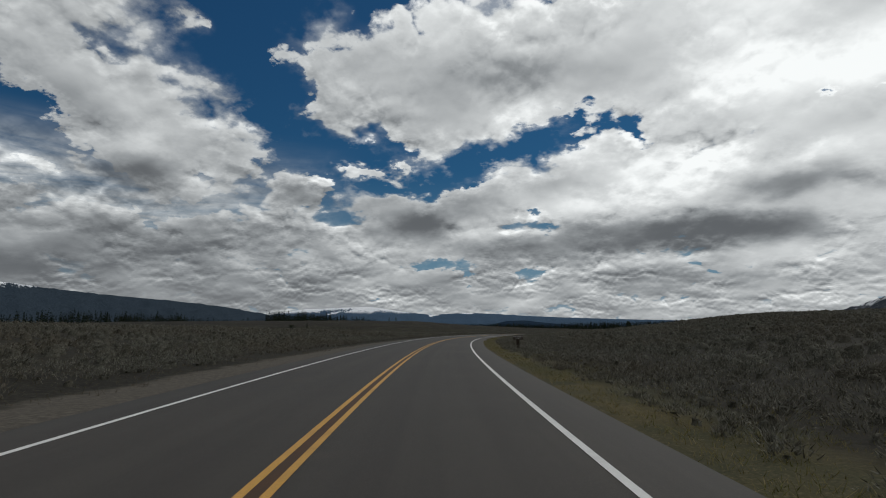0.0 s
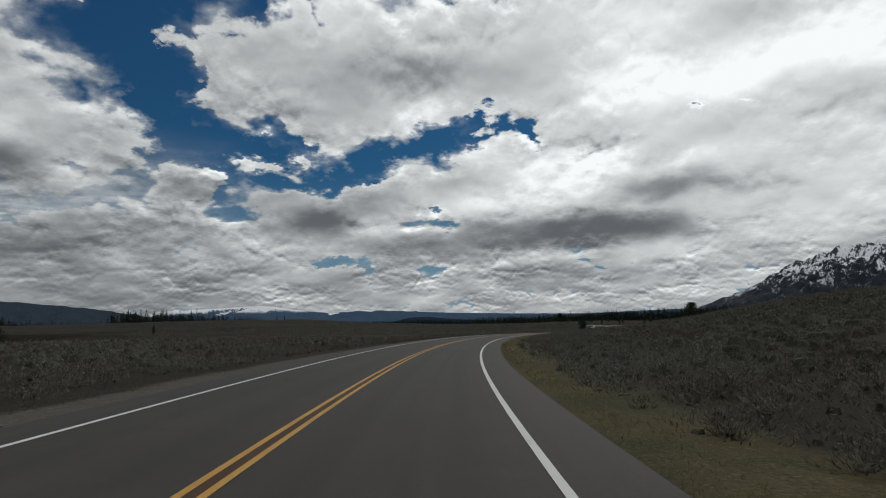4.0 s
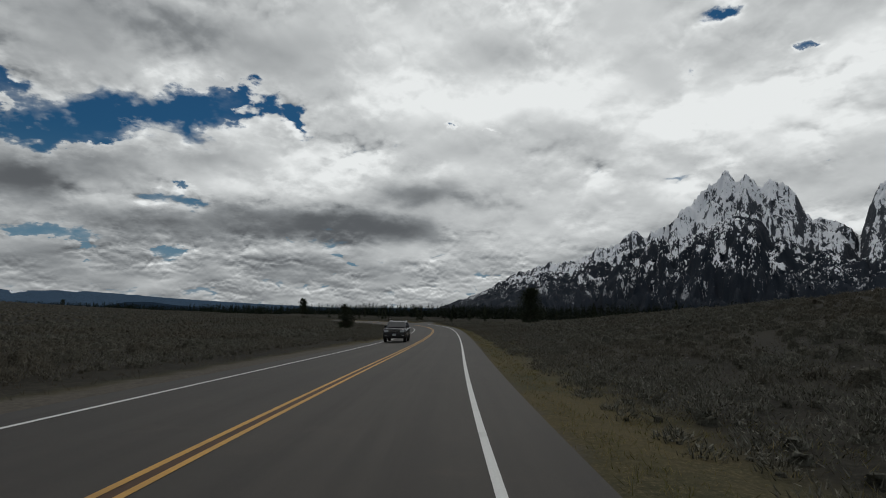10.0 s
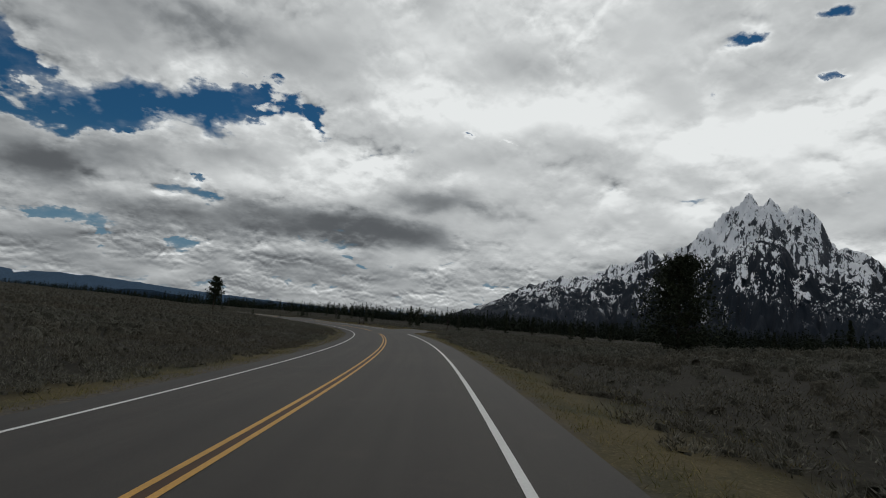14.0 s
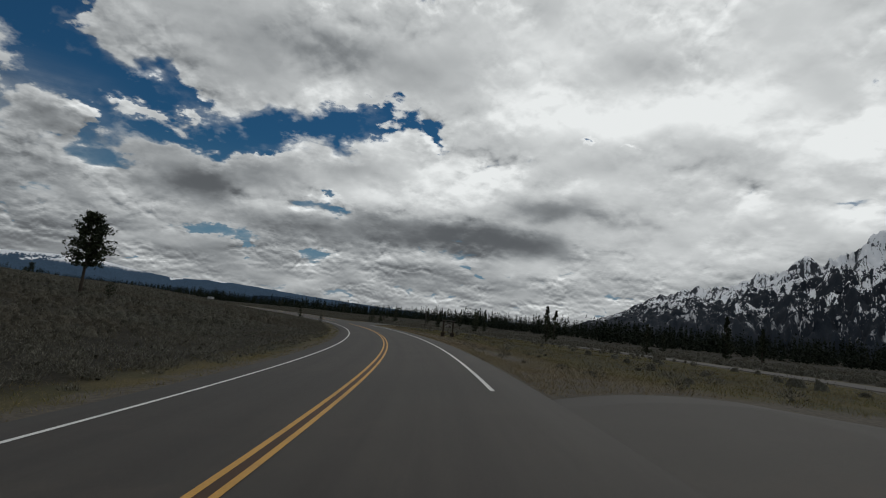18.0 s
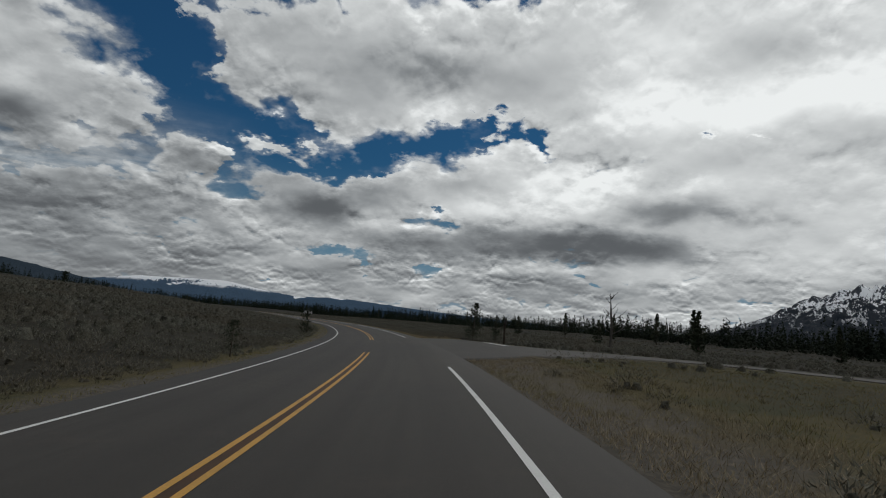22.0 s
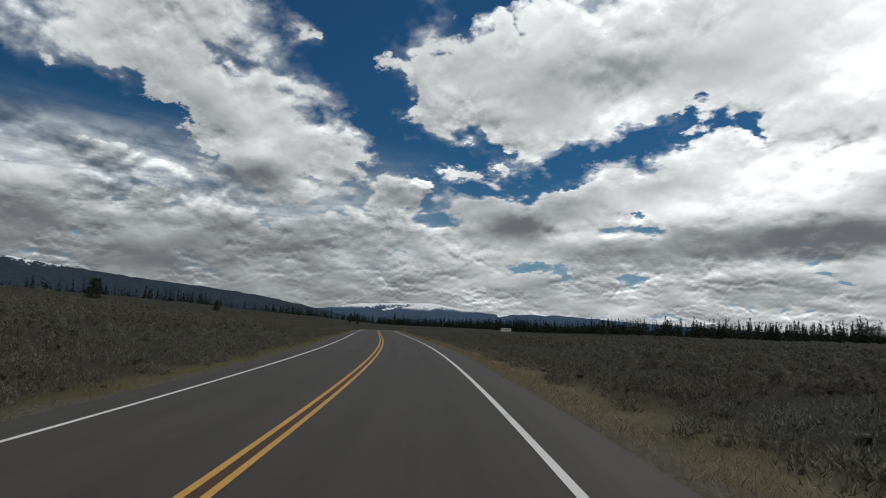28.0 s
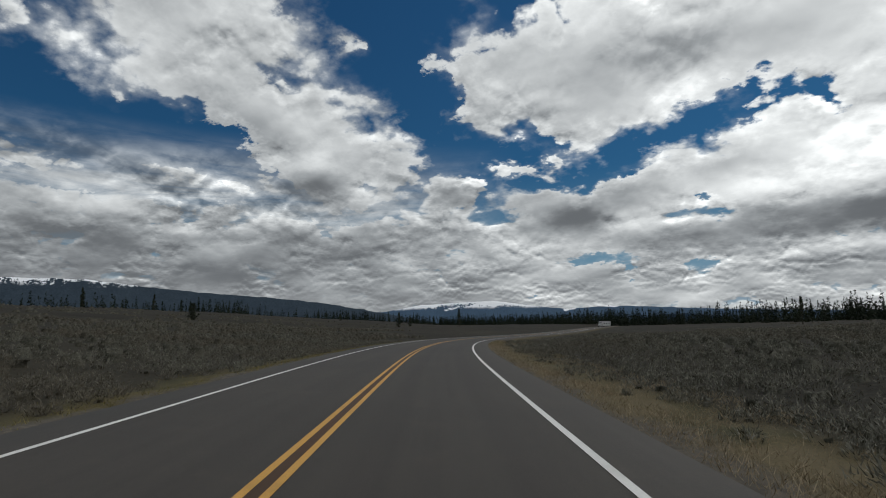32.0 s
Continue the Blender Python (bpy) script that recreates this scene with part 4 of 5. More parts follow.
def tube(points, radii, sides=7):
    """Verts and quads of a tapered limb through points."""
    points, v = np.asarray(points, float), []
    a = np.linspace(0, 2 * np.pi, sides, endpoint=False)
    for i, (c, r) in enumerate(zip(points, radii)):
        t = points[min(i + 1, len(points) - 1)] - points[max(i - 1, 0)]
        t /= np.linalg.norm(t) + 1e-9
        x = np.cross(t, (0.3, 1, 0.1))
        x /= np.linalg.norm(x)
        y = np.cross(t, x)
        v.append(c + r * (np.cos(a)[:, None] * x + np.sin(a)[:, None] * y))
    v = np.concatenate(v)
    i, j = np.meshgrid(np.arange(len(points) - 1), np.arange(sides), indexing="ij")
    k = (j + 1) % sides
    f = np.stack([i * sides + j, i * sides + k, (i + 1) * sides + k, (i + 1) * sides + j], -1).reshape(-1, 4)
    return v, f


def gather(pieces):
    v, f, n = [], [], 0
    for a, b in pieces:
        v.append(a)
        f.append(b + n)
        n += len(a)
    return np.concatenate(v), np.concatenate(f)


def conifer(name, label, height, radius, seed, bare=0.08, branches=120, tuft=0.16, shape=0.8, per=9, group="", wood="bark", tops=1):
    """A pine: tapered trunk with limbs, and a ragged crown of needle tufts along every limb."""
    r = np.random.default_rng(seed)
    per = int(per * 1.9)
    root = new(name)
    lean = r.normal(size=2) * 0.03 * height
    pieces, tips = [], []
    for top in range(tops):
        off = np.array([0, 0]) if top == 0 else r.normal(size=2) * radius * 0.35
        zs = np.linspace(-0.15, height * (1 if top == 0 else 0.88), 9)
        line = np.column_stack([lean[0] * (zs / height) ** 2 + off[0] * np.clip(zs / height * 3, 0, 1), lean[1] * (zs / height) ** 2 + off[1] * np.clip(zs / height * 3, 0, 1), zs])
        pieces.append(tube(line, np.linspace(height * 0.021, height * 0.003, 9)))
        for b in range(branches // tops):
            v = bare + (1 - bare) * r.uniform(0, 1) ** 1.05
            z = v * zs[-1]
            u = (v - bare) / (1 - bare)
            length = radius * ((1 - u) ** shape * 0.95 + 0.07) * r.uniform(0.55, 1.15)
            if u < 0.12:
                length *= 0.6 + 3 * u
            a = r.uniform(0, 2 * np.pi)
            c = np.array([np.interp(z, zs, line[:, 0]), np.interp(z, zs, line[:, 1]), z])
            rise = r.uniform(-0.12, 0.30) + 0.35 * u
            w = np.linspace(0, 1, 4)[:, None]
            out = np.array([np.cos(a), np.sin(a), rise])
            limb = c + out * length * w + np.array([0, 0, 1]) * length * 0.22 * w**2
            if b % 2 == 0:
                pieces.append(tube(limb[:3], np.linspace(height * 0.004, height * 0.0015, 3), 3))
            k = r.uniform(0.25, 1.05, per)[:, None]
            pts = c + out * length * k + np.array([0, 0, 1]) * length * 0.22 * k**2 + r.normal(size=(per, 3)) * length * 0.09
            tips.append(pts)
    v, f = gather(pieces)
    mesh_object("trunk", v, f, wood, root, True)
    pts = np.concatenate(tips)
    triangles("crown", shreds(pts, tuft * height * 0.27, 0.25, seed + 1, 0.6), "needles", root)
    return tagged(root, label, "tree", group)


def stand(ob, x, y, sink=0.05, turn=0.0):
    ob.matrix_basis = Matrix.Translation((x, y, float(ground_z(np.array([x]), np.array([y]))[0]) - sink)) @ Matrix.Rotation(radians(turn), 4, "Z")
    return ob


stand(conifer("pine_tree", "bushy dark pine with a split top in the sagebrush", 4.9, 1.8, 41, 0.02, 230, 0.095, 0.6, 20, tops=2), 35.2, 331)
stand(conifer("pine_tree", "dark spreading pine above the sagebrush bank", 9.2, 4.3, 42, 0.04, 260, 0.085, 0.45, 26), 90, 350)
stand(conifer("pine_tree", "lone pine with bare lower trunk on a sage slope", 8.4, 2.3, 43, 0.34, 130, 0.10, 0.45, 24), 47.4, 459)
stand(conifer("pine_tree", "young open pine beside the turnout mouth", 3.7, 1.45, 44, 0.05, 120, 0.06, 0.8, 30, "pines by the turnout mouth"), 82.1, 543.6)
stand(conifer("pine_tree", "small young pine beside the turnout mouth", 2.8, 0.95, 45, 0.05, 85, 0.065, 0.8, 26, "pines by the turnout mouth"), 84.5, 546.2)
stand(conifer("pine_tree", "short pine alone in the sagebrush", 4.6, 1.7, 46, 0.03, 120, 0.15, 0.7, 9), 31.7, 780)
stand(conifer("pine_sapling", "scrubby pine sapling at the road edge", 3.0, 0.95, 47, 0.04, 70, 0.085, 0.6, 18), 63.0, 552.2)
stand(conifer("pine_sapling", "scrubby pine sapling at the road edge", 1.7, 0.7, 48, 0.02, 50, 0.1, 0.5, 14), 70.0, 514)
stand(conifer("pine_sapling", "low pine scrub at the foot of a lone pine", 1.6, 0.9, 49, 0.02, 50, 0.18, 0.4, 8), 49.7, 460.5)


def build_snag():
    r = np.random.default_rng(61)
    root = new("dead_tree")
    zs = np.linspace(-0.2, 6.4, 10)
    line = np.column_stack([0.12 * np.sin(zs * 0.7), 0.1 * np.cos(zs * 0.5), zs])
    mesh_object("trunk", *tube(line, np.linspace(0.19, 0.03, 10)), "dead_wood", root, True)
    for i in range(17):
        z = r.uniform(1.8, 6.1)
        a, n = r.uniform(0, 2 * np.pi), r.uniform(0.7, 2.1) * (1.15 - z / 12)
        w = np.linspace(0, 1, 5)[:, None]
        limb = np.array([0, 0, z]) + np.array([np.cos(a), np.sin(a), 0.25]) * n * w + np.array([0, 0, 0.55]) * n * w**2 + r.normal(size=(5, 3)) * 0.05 * w
        mesh_object("limb", *tube(limb, np.linspace(0.05, 0.012, 5), 5), "dead_wood", root, True)
    tagged(root, "bare dead standing tree with broken grey limbs", "tree")
    return root


stand(build_snag(), 97.4, 549.8)

# Single pines between the turnout and the woods, seen one by one.
kinds = [conifer("pine_tree", "dark pine at the edge of the plain", h, w, 70 + i, 0.08, 90, 0.15, sh, 8, "pines at the edge of the plain")
         for i, (h, w, sh) in enumerate([(7.0, 1.4, 0.9), (8.6, 1.6, 0.9), (5.6, 1.5, 0.7), (9.6, 1.8, 0.95)])]
SPOTS = [(118, 575), (128, 600), (112, 612), (140, 560), (150, 590), (135, 640), (165, 540), (158, 505), (170, 470), (180, 520), (150, 450), (176, 430), (190, 480), (122, 520), (130, 490),
         (185, 390), (200, 420), (120, 690), (100, 720), (140, 700), (60, 860), (20, 905), (75, 840), (-270, 845), (-130, 905), (-118, 940), (-140, 930), (-300, 900), (-237, 470)]
for i, (x, y) in enumerate(SPOTS):
    if i < 4:
        stand(kinds[i], x, y, 0.1, i * 70)
    else:
        stand(copy_thing(kinds[i % 4], Matrix()), x, y, 0.1, i * 67)


stand(conifer("juniper_bush", "rounded dark juniper bush out on the plain", 2.8, 1.9, 50, 0.0, 110, 0.2, 0.35, 8), -101, 188)


def woods(name, line, depth, n, seed, label, lo=8.0, hi=15.0):
    """A far belt of conifers along a line in the plan, growing deeper to its right."""
    r = np.random.default_rng(seed)
    line = np.asarray(line, float)
    seg = np.concatenate([[0], np.cumsum(np.hypot(*np.diff(line, axis=0).T))])
    t = r.uniform(0, seg[-1], n)
    x, y = np.interp(t, seg, line[:, 0]), np.interp(t, seg, line[:, 1])
    k = np.clip(np.searchsorted(seg, t) - 1, 0, len(line) - 2)
    dx, dy = (line[k + 1] - line[k]).T
    m = np.hypot(dx, dy)
    off = depth * r.uniform(0, 1, n) ** 1.6 + 14 * lumps(x * 2, y * 2)
    x, y = x + off * dy / m, y - off * dx / m
    z = ground_z(x, y) - 0.3
    h = r.uniform(lo, hi, n) * (0.85 + 0.3 * lumps(x * 0.7, y * 0.7))
    q = 42
    v = r.uniform(0.02, 1, (n, q)) ** 1.1
    a = r.uniform(0, 2 * np.pi, (n, q))
    rad = h[:, None] * 0.135 * (1 - v * 0.93) * r.uniform(0.5, 1.1, (n, q))
    p = np.stack([x[:, None] + rad * np.cos(a), y[:, None] + rad * np.sin(a), z[:, None] + h[:, None] * v * 0.97], -1)
    size = (h[:, None] * (0.115 - 0.065 * v)).ravel()
    ob = triangles(name, shreds(p.reshape(-1, 3), size, 0.4, seed + 1, 0.5), "far_woods")
    return tagged(ob, label, "woods", kind="stuff")


EAST = [(560, -120), (470, 90), (380, 300), (290, 480), (225, 620), (175, 780), (105, 930), (-30, 1080), (-220, 1230), (-420, 1340)]
woods("woods", EAST, 150, 5200, 81, "dark belt of conifers along the edge of the plain", 8.0, 15.0)
woods("woods", [(700, -150), (560, 250), (430, 560), (330, 800), (220, 1020), (0, 1250)], 300, 2600, 82, "dense dark conifer forest at the foot of the mountains", 11, 18)
woods("woods", [(-420, 1340), (-640, 1220), (-760, 1080), (-700, 900), (-560, 700), (-520, 480), (-560, 250), (-640, 0)][::-1], -120, 1300, 83, "thin belt of conifers across the plain", 9.0, 19.0)
woods("woods", [(-80, 1420), (-500, 1500), (-900, 1350)], 60, 500, 84, "scattered distant conifers on the plain")
woods("woods", [(-430, 1080), (-470, 960), (-440, 820), (-400, 700), (-340, 580)], -70, 620, 85, "dark conifers along the top of a sage slope", 9.0, 17.0)
for x, y, h, w in ((-90, 718, 5.4, 2.6), (-140, 809.5, 4.8, 1.9), (-228, 982.5, 3.6, 1.3)):
    stand(conifer("pine_tree", "bushy dark pine alone on the sage slope", h, w, int(h * 20), 0.02, 130, 0.17, 0.45, 9, "pines on the sage slope"), x, y)
stand(conifer("pine_tree", "open young pine in the sagebrush", 5.8, 1.6, 53, 0.08, 100, 0.13, 0.7, 9), 99, 655)
stand(conifer("pine_sapling", "low dark pine sapling in the sagebrush", 2.5, 0.9, 54, 0.02, 60, 0.15, 0.6, 8), 88.5, 603)
stand(conifer("pine_sapling", "thin half-dead pine sapling at the road edge", 2.7, 0.7, 55, 0.05, 44, 0.085, 0.7, 10), 63.0, 549.9)


# ---------------------------------------------------------------- things by the road
def part(name, bm, mat, parent, label="", shade=False):
    me = bpy.data.meshes.new(name)
    bmesh.ops.recalc_face_normals(bm, faces=bm.faces)
    bm.to_mesh(me)
    bm.free()
    if shade:
        for p in me.polygons:
            p.use_smooth = True
    me.materials.append(M[mat])
    ob = new(name, me)
    ob.parent = parent
    return tagged(ob, label)


def box(lo, hi, bevel=0.0, segments=1):
    bm = bmesh.new()
    bmesh.ops.create_cube(bm, size=1)
    lo, hi = Vector(lo), Vector(hi)
    for v in bm.verts:
        v.co = Vector([lo[i] + (v.co[i] + 0.5) * (hi[i] - lo[i]) for i in range(3)])
    if bevel:
        bmesh.ops.bevel(bm, geom=bm.edges[:], offset=bevel, segments=segments, affect="EDGES", profile=0.6)
    return bm


def disc(radius, depth, n=24, axis_y=True, bevel=0.0, hole=0.0):
    """A round slab about the y axis."""
    bm = bmesh.new()
    prof = [(hole, -depth / 2), (radius - bevel, -depth / 2), (radius, -depth / 2 + bevel), (radius, depth / 2 - bevel), (radius - bevel, depth / 2), (hole, depth / 2)]
    rings = [[bm.verts.new((r * math.cos(a), y, r * math.sin(a))) for a in np.linspace(0, 2 * math.pi, n, endpoint=False)] for r, y in prof]
    rings.append(rings[0])
    for p, q in zip(rings[:-1], rings[1:]):
        for i in range(n):
            j = (i + 1) % n
            bm.faces.new((p[i], p[j], q[j], q[i]))
    return bm


def slab(outline, y0, y1, bevel=0.0):
    """An outline in x and z, thick from y0 to y1."""
    bm = bmesh.new()
    a = [bm.verts.new((x, y0, z)) for x, z in outline]
    b = [bm.verts.new((x, y1, z)) for x, z in outline]
    bm.faces.new(a)
    bm.faces.new(b[::-1])
    for i in range(len(a)):
        j = (i + 1) % len(a)
        bm.faces.new((a[i], b[i], b[j], a[j]))
    if bevel:
        bmesh.ops.bevel(bm, geom=bm.edges[:], offset=bevel, segments=1, affect="EDGES")
    return bm


def at_road(ob, s, d, turn=0.0, z=None):
    """Stand ob beside the road: its y axis runs along the road ahead."""
    x, y, _ = place(s, d)
    h = float(np.interp(s, LINE_S, LINE_H))
    if z is None:
        z = float(ground_z(np.array([x]), np.array([y]))[0])
    ob.matrix_basis = Matrix.Translation((x, y, z)) @ Matrix.Rotation(h + radians(turn), 4, "Z")
    return ob


def lettering(words, size, parent, mat, loc):
    cu = bpy.data.curves.new("lettering", "FONT")
    cu.body, cu.size, cu.align_x, cu.align_y, cu.extrude = words, size, "CENTER", "CENTER", 0.002
    tmp = new("lettering", cu)
    dep = bpy.context.evaluated_depsgraph_get()
    me = bpy.data.meshes.new_from_object(tmp.evaluated_get(dep))
    bpy.data.objects.remove(tmp)
    me.materials.clear()
    me.materials.append(M[mat])
    ob = new("lettering", me)
    ob.parent = parent
    ob.matrix_basis = Matrix.Translation(loc) @ Matrix.Rotation(radians(90), 4, "X")
    return ob


def turnout_sign():
    root = new("turnout_sign")
    for x in (-0.60, 0.60):
        part("post", box((x - 0.075, -0.075, -0.3), (x + 0.075, 0.075, 1.93), 0.012), "sign_wood", root)
        part("footing", box((x - 0.24, -0.17, -0.3), (x + 0.20, 0.17, 0.56), 0.05, 2), "sign_wood", root, "dark stubby timber footing")
    bm = slab([(-0.88, 1.93), (0.88, 1.93), (0.92, 1.99), (0.90, 2.06), (-0.90, 2.06), (-0.92, 1.99)], -0.10, 0.10, 0.01)
    part("cap_beam", bm, "dead_wood", root, "weathered timber cap beam")
    board = part("board", box((-0.36, -0.03, 1.10), (0.36, 0.03, 1.74), 0.02), "sign_board", root, "brown board with white lettering")
    for i, word in enumerate(("CASCADE", "CANYON", "TURNOUT")):
        lettering(word, 0.165, board, "letter_white", (0, -0.036, 1.58 - 0.175 * i))
    for x in (-0.22, 0.22):
        part("hanger", box((x - 0.012, -0.012, 1.73), (x + 0.012, 0.012, 1.94)), "black_plastic", root)
    return tagged(root, "brown timber turnout sign on two stout posts", "sign")


at_road(turnout_sign(), 473.4, 8.5, 4)


def stop_sign():
    root = new("stop_sign")
    part("post", box((-0.065, -0.065, -0.3), (0.065, 0.065, 2.0), 0.008), "sign_wood", root)
    o = [(0.405 * math.cos(radians(22.5 + 45 * k)), 2.10 + 0.405 * math.sin(radians(22.5 + 45 * k))) for k in range(8)]
    plate = part("plate", slab(o, -0.078, -0.074), "sign_back", root, "octagonal plate seen from its dark back")
    o = [(0.375 * math.cos(radians(22.5 + 45 * k)), 2.10 + 0.375 * math.sin(radians(22.5 + 45 * k))) for k in range(8)]
    part("face", slab(o, -0.083, -0.079), "stop_red", plate, "red reflective face")
    return tagged(root, "octagonal stop sign on a square timber post", "sign", "stop signs at the turnout")


first = at_road(stop_sign(), 418.5, 15.4, 123)
second = copy_thing(first, Matrix())
at_road(second, 547.0, 11.9, 92)


def ground_bar(name, s, d, length, width, turn):
    """A painted bar lying on the turnout's paving."""
    x, y, z = place(s, d)
    h = float(np.interp(s, LINE_S, LINE_H)) + radians(turn)
    c, si = math.cos(h), math.sin(h)
    n = 9
    v = []
    for i in range(n):
        for j in (-0.5, 0.5):
            u, w = (i / (n - 1) - 0.5) * length, j * width
            px, py = x + u * c - w * si, y + u * si + w * c
            ss, dd = to_line([px], [py])
            v.append((px, py, float(bed(ss, dd)[0]) + 0.006))
    ob = mesh_object(name, v, sheet(n, 2)[:, ::-1], "white_paint")
    return tagged(ob, "white painted stop bar across the turnout mouth", "road marking", kind="structure")


ground_bar("stop_bar", 413.8, 14.0, 6.8, 0.55, 95)
ground_bar("stop_bar", 543.2, 10.2, 4.9, 0.75, 97)


def approach_sign():
    root = new("approach_sign")
    part("post", box((-0.11, -0.06, -0.3), (0.11, 0.06, 0.80), 0.01), "sign_wood", root)
    board = part("board", box((-0.36, -0.10, 0.80), (0.36, -0.06, 1.10), 0.015), "sign_board", root, "brown board with white lettering")
    for i, word in enumerate(("APPROACHING", "TURNOUT")):
        lettering(word, 0.098, board, "letter_white", (0, -0.106, 1.02 - 0.135 * i))
    return tagged(root, "low brown timber sign announcing the turnout, in grass", "sign")


at_road(approach_sign(), 32.5, 6.8, 0)


# ---------------------------------------------------------------- the dark off-road car in the oncoming lane
def loft(rows, close=True):
    """Skin a body from cross sections: each a list of points, all of the same length."""
    bm = bmesh.new()
    rings = [[bm.verts.new(p) for p in row] for row in rows]
    n = len(rings[0])
    for a, b in zip(rings[:-1], rings[1:]):
        for i in range(n if close else n - 1):
            j = (i + 1) % n
            bm.faces.new((a[i], a[j], b[j], b[i]))
    if close:
        bm.faces.new(rings[0][::-1])
        bm.faces.new(rings[-1])
    return bm


def suv():
    """Nose toward -y, wheels on z = 0."""
    root = new("dark_suv")
    half, L = 0.95, 4.8

    def section(y, z0, z1, w0, w1, crown=0.03):
        return [(-w0, y, z0), (-w1, y, (z0 + z1) * 0.5), (-w1 * 0.985, y, z1 - 0.05), (-w1 * 0.90, y, z1), (0, y, z1 + crown), (w1 * 0.90, y, z1), (w1 * 0.985, y, z1 - 0.05), (w1, y, (z0 + z1) * 0.5), (w0, y, z0), (0, y, z0)]
    rows = [section(-2.38, 0.52, 1.04, 0.74, 0.84), section(-2.30, 0.38, 1.12, 0.82, 0.92), section(-1.9, 0.36, 1.16, 0.90, 0.965), section(-1.0, 0.34, 1.21, 0.91, 0.965), section(0.0, 0.34, 1.22, 0.91, 0.965),
            section(1.4, 0.34, 1.24, 0.91, 0.965), section(2.2, 0.38, 1.22, 0.90, 0.95), section(2.40, 0.50, 1.14, 0.82, 0.88)]
    bm = loft(rows)
    bmesh.ops.bevel(bm, geom=[e for e in bm.edges if e.calc_face_angle(0) > 0.5], offset=0.025, segments=2, affect="EDGES")
    part("body", bm, "car_paint", root, "glossy dark body", True)
    cab = [[(-w, y, 1.19), (-w * k, y2, z), (w * k, y2, z), (w, y, 1.19)] for w, k, y, y2, z in ((0.88, 0.95, -1.02, -0.98, 1.23), (0.90, 0.80, -0.60, -0.36, 1.70), (0.90, 0.77, 0.3, 0.2, 1.79), (0.90, 0.77, 1.3, 1.3, 1.78), (0.89, 0.79, 2.12, 1.98, 1.70), (0.88, 0.94, 2.32, 2.30, 1.24))]
    bm = loft(cab)
    bmesh.ops.bevel(bm, geom=[e for e in bm.edges if e.calc_face_angle(0) > 0.4], offset=0.03, segments=2, affect="EDGES")
    part("cabin", bm, "car_paint", root, "", True)
    bm = bmesh.new()
    for q in ([(-0.76, -0.965, 1.27), (0.76, -0.965, 1.27), (0.66, -0.40, 1.675), (-0.66, -0.40, 1.675)],):
        bm.faces.new([bm.verts.new((x, y - 0.02, z + 0.012)) for x, y, z in q])
    part("windscreen", bm, "car_glass", root, "dark reflecting windscreen")
    for sx in (-1, 1):
        for a, b, c, d in ((-0.62, 0.26, 0.26, -0.20), (0.34, 1.16, 1.13, 0.34), (1.24, 2.02, 1.80, 1.22)):
            bm = bmesh.new()
            bm.faces.new([bm.verts.new(p) for p in ((sx * 0.903, a, 1.25), (sx * 0.903, b, 1.25), (sx * 0.748, c, 1.67), (sx * 0.748, d, 1.67))])
            part("side_window", bm, "car_glass", root)
        mirror = part("mirror", box((sx * 0.96 - 0.10, -0.72, 1.22), (sx * 0.96 + 0.10, -0.60, 1.38), 0.03, 2), "black_plastic", root)
        for y in (-1.48, 1.42):
            wheel = new("wheel")
            wheel.parent = root
            wheel.location = (sx * 0.83, y, 0.38)
            part("tyre", disc(0.38, 0.25, 28, True, 0.05, 0.23), "tyre", wheel, "", True)
            part("rim", disc(0.235, 0.20, 24, True, 0.02, 0.10), "alloy", wheel, "bright alloy rim")
            for k in range(5):
                sp = box((-0.03, sx * 0.08, 0.05), (0.03, sx * 0.105, 0.225), 0.006)
                bmesh.ops.rotate(sp, verts=sp.verts, cent=(0, 0, 0), matrix=Matrix.Rotation(radians(72 * k), 3, "Y"))
                part("spoke", sp, "alloy", wheel)
            arch = disc(0.47, 0.10, 28, True, 0.02, 0.385)
            bmesh.ops.delete(arch, geom=[v for v in arch.verts if v.co.z < -0.12], context="VERTS")
            bmesh.ops.translate(arch, verts=arch.verts, vec=(0, 0, 0))
            ob = part("wheel_arch", arch, "black_plastic", root, "", True)
            ob.matrix_basis = Matrix.Translation((sx * 0.93, y, 0.40)) @ Matrix.Rotation(radians(90), 4, "Z")
            wheel.rotation_euler = (0, 0, radians(90))
        lamp = part("headlight", box((sx * 0.66 - 0.19, -2.42, 0.88), (sx * 0.66 + 0.17, -2.24, 1.04), 0.035, 2), "lamp_lens", root, "clear headlight in a dark bezel")
        part("fog_lamp", box((sx * 0.70 - 0.10, -2.465, 0.60), (sx * 0.70 + 0.10, -2.35, 0.655), 0.02), "chrome", root)
    part("grille", box((-0.46, -2.412, 0.86), (0.46, -2.30, 1.06), 0.02), "black_plastic", root)
    for k in range(7):
        x = -0.36 + 0.12 * k
        part("grille_slot", box((x - 0.042, -2.424, 0.87), (x - 0.028, -2.40, 1.05)), "chrome", root)
        part("grille_slot", box((x + 0.028, -2.424, 0.87), (x + 0.042, -2.40, 1.05)), "chrome", root)
    part("bumper", box((-0.93, -2.45, 0.38), (0.93, -2.20, 0.80), 0.09, 3), "black_plastic", root, "", True)
    part("number_plate", box((-0.15, -2.475, 0.60), (0.15, -2.45, 0.75), 0.006), "lamp_lens", root, "pale plain number plate")
    for sx in (-1, 1):
        part("roof_rail", box((sx * 0.66 - 0.02, 0.1, 1.78), (sx * 0.66 + 0.02, 1.7, 1.82), 0.012), "chrome", root)
    return tagged(root, "dark off-road car with chrome slotted grille, in the oncoming lane", "car")


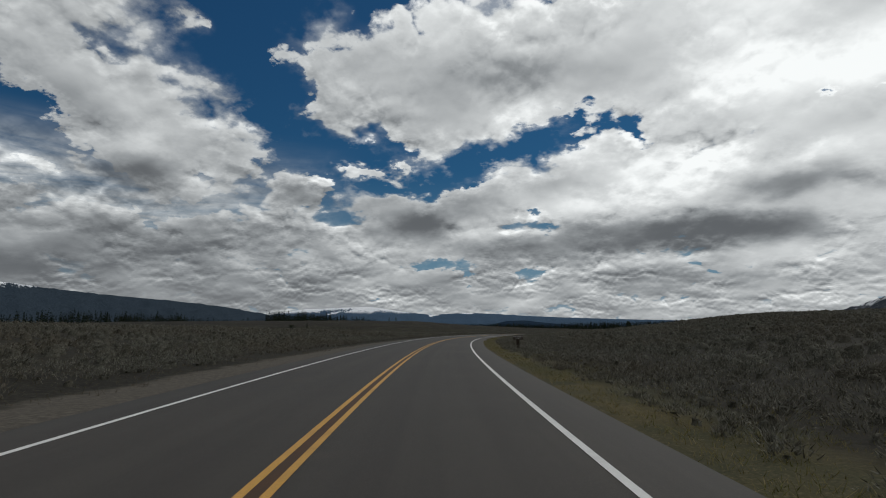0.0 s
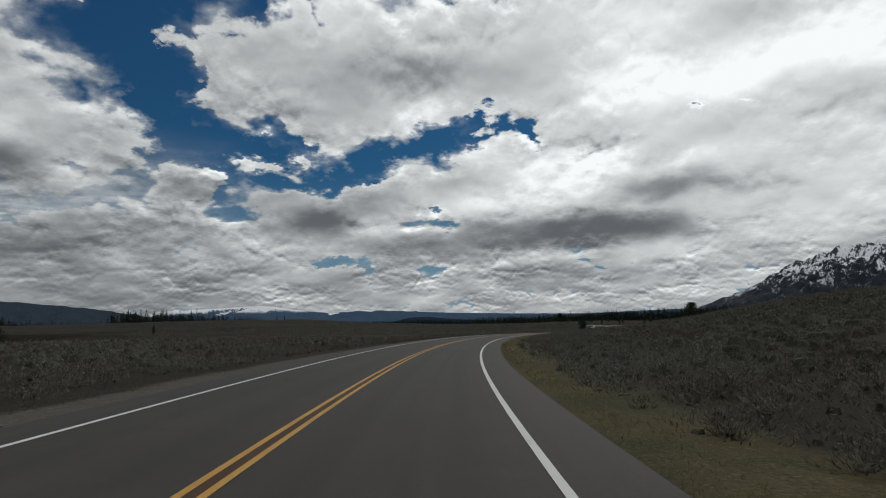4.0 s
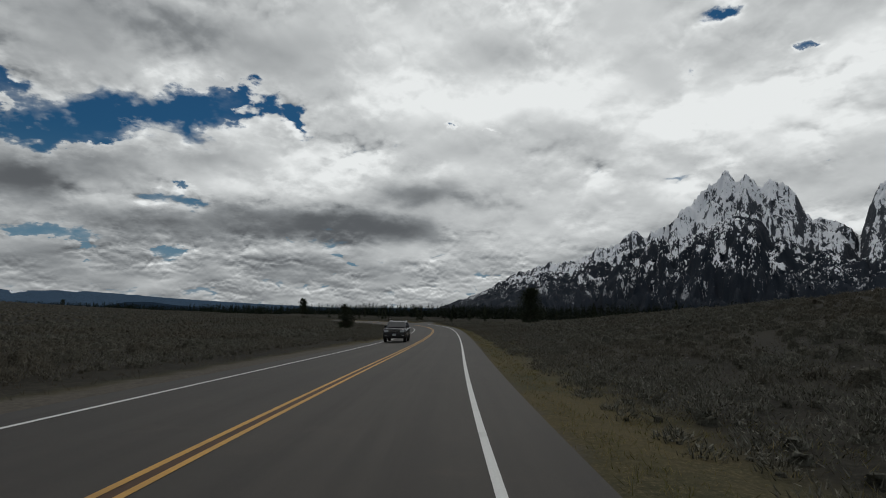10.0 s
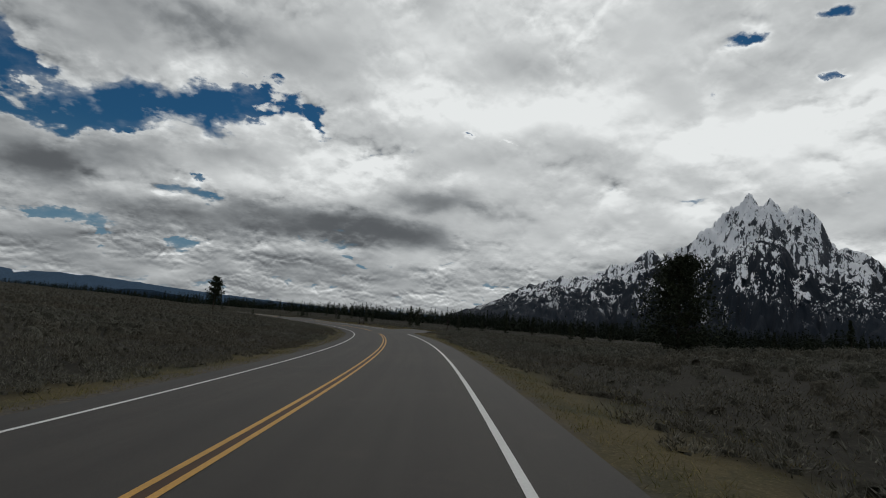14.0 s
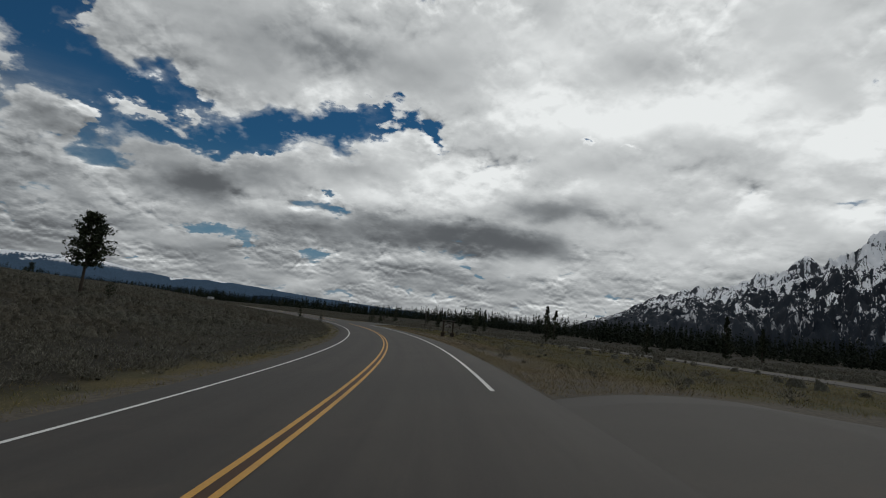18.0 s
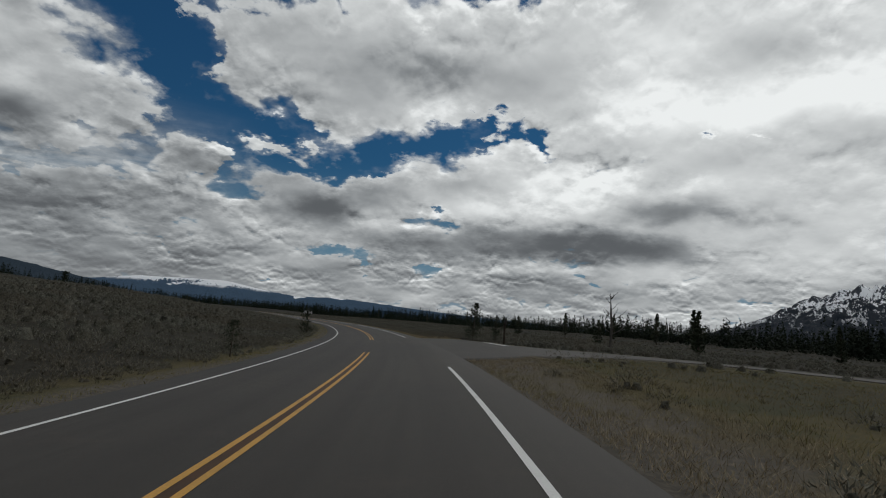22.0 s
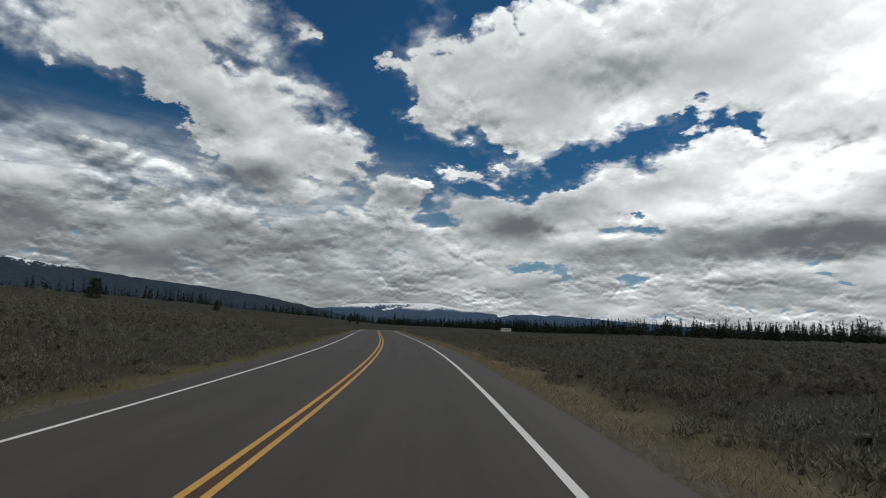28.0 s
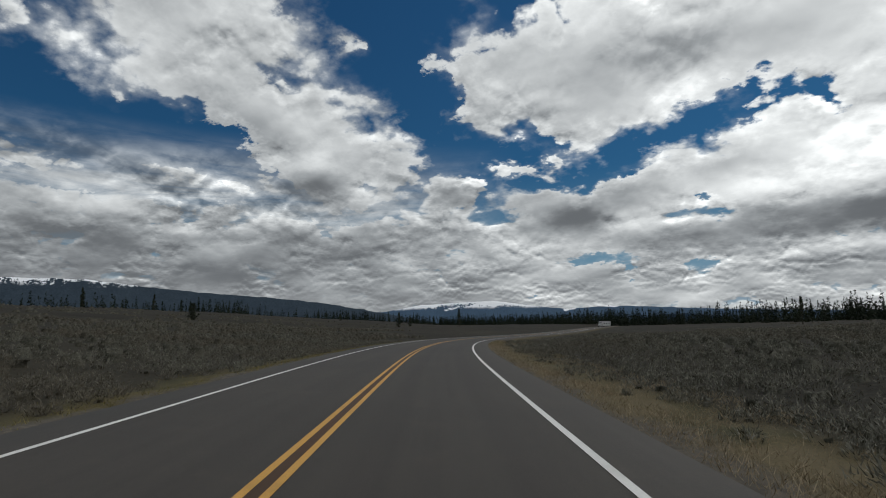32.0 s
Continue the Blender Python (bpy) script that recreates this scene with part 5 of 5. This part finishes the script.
at_road(suv(), 271.2, -2.1, 0, float(place(271.2, -2.1)[2]))


# ---------------------------------------------------------------- far off
def motorhome(length):
    root = new("motorhome")
    part("body", slab([(-length / 2, 0.55), (length / 2, 0.55), (length / 2, 3.1), (-length / 2 + 0.5, 3.15), (-length / 2 - 0.5, 2.9), (-length / 2 - 0.4, 2.2), (-length / 2, 2.1)], -1.15, 1.15, 0.06), "rv_white", root, "boxy white body")
    part("cab", slab([(-length / 2 - 1.5, 0.6), (-length / 2, 0.6), (-length / 2, 2.05), (-length / 2 - 0.55, 2.0), (-length / 2 - 0.9, 1.4), (-length / 2 - 1.5, 1.25)], -0.95, 0.95, 0.06), "rv_white", root)
    for x in (-length / 2 + 1.2, 0.6):
        part("side_window", box((x, -1.17, 1.7), (x + 1.0, 1.17, 2.3), 0.02), "car_glass", root)
    for x in (-length / 2 - 0.7, length / 2 - 1.6):
        for y in (-0.95, 0.95):
            ob = part("wheel", disc(0.38, 0.26, 18, True, 0.04, 0.05), "tyre", root)
            ob.location = (x, y, 0.38)
    return tagged(root, "white motorhome on the road far across the plain", "motorhome", "motorhomes far down the road")


m1 = at_road(motorhome(5.6), 1060, 1.8, 60, float(place(1060.0, 1.8)[2]))
m2 = copy_thing(m1, Matrix())
at_road(m2, 1078, 1.8, 60, float(place(1078.0, 1.8)[2]))


def snow_bank():
    r = np.random.default_rng(91)
    n = 40
    v = []
    for i in range(n):
        for j in range(6):
            x, y = -478 + 22 * i / (n - 1) - 10 * j / 5, 996 + 64 * i / (n - 1)
            h = 4.2 * math.sin(math.pi * j / 5) * (0.6 + 0.4 * math.sin(i * 1.7) * math.sin(i * 0.6)) * math.sin(math.pi * (i + 0.5) / n) ** 0.4
            v.append((x, y, -1.5 + h))
    v = np.array(v)
    v[:, 2] += ground_z(v[:, 0], v[:, 1]) + 1.2
    ob = mesh_object("snow_bank", v, sheet(n, 6)[:, ::-1], "snow", smooth_shade=True)
    tagged(ob, "bright lingering snow bank among far trees", "snow bank")


snow_bank()
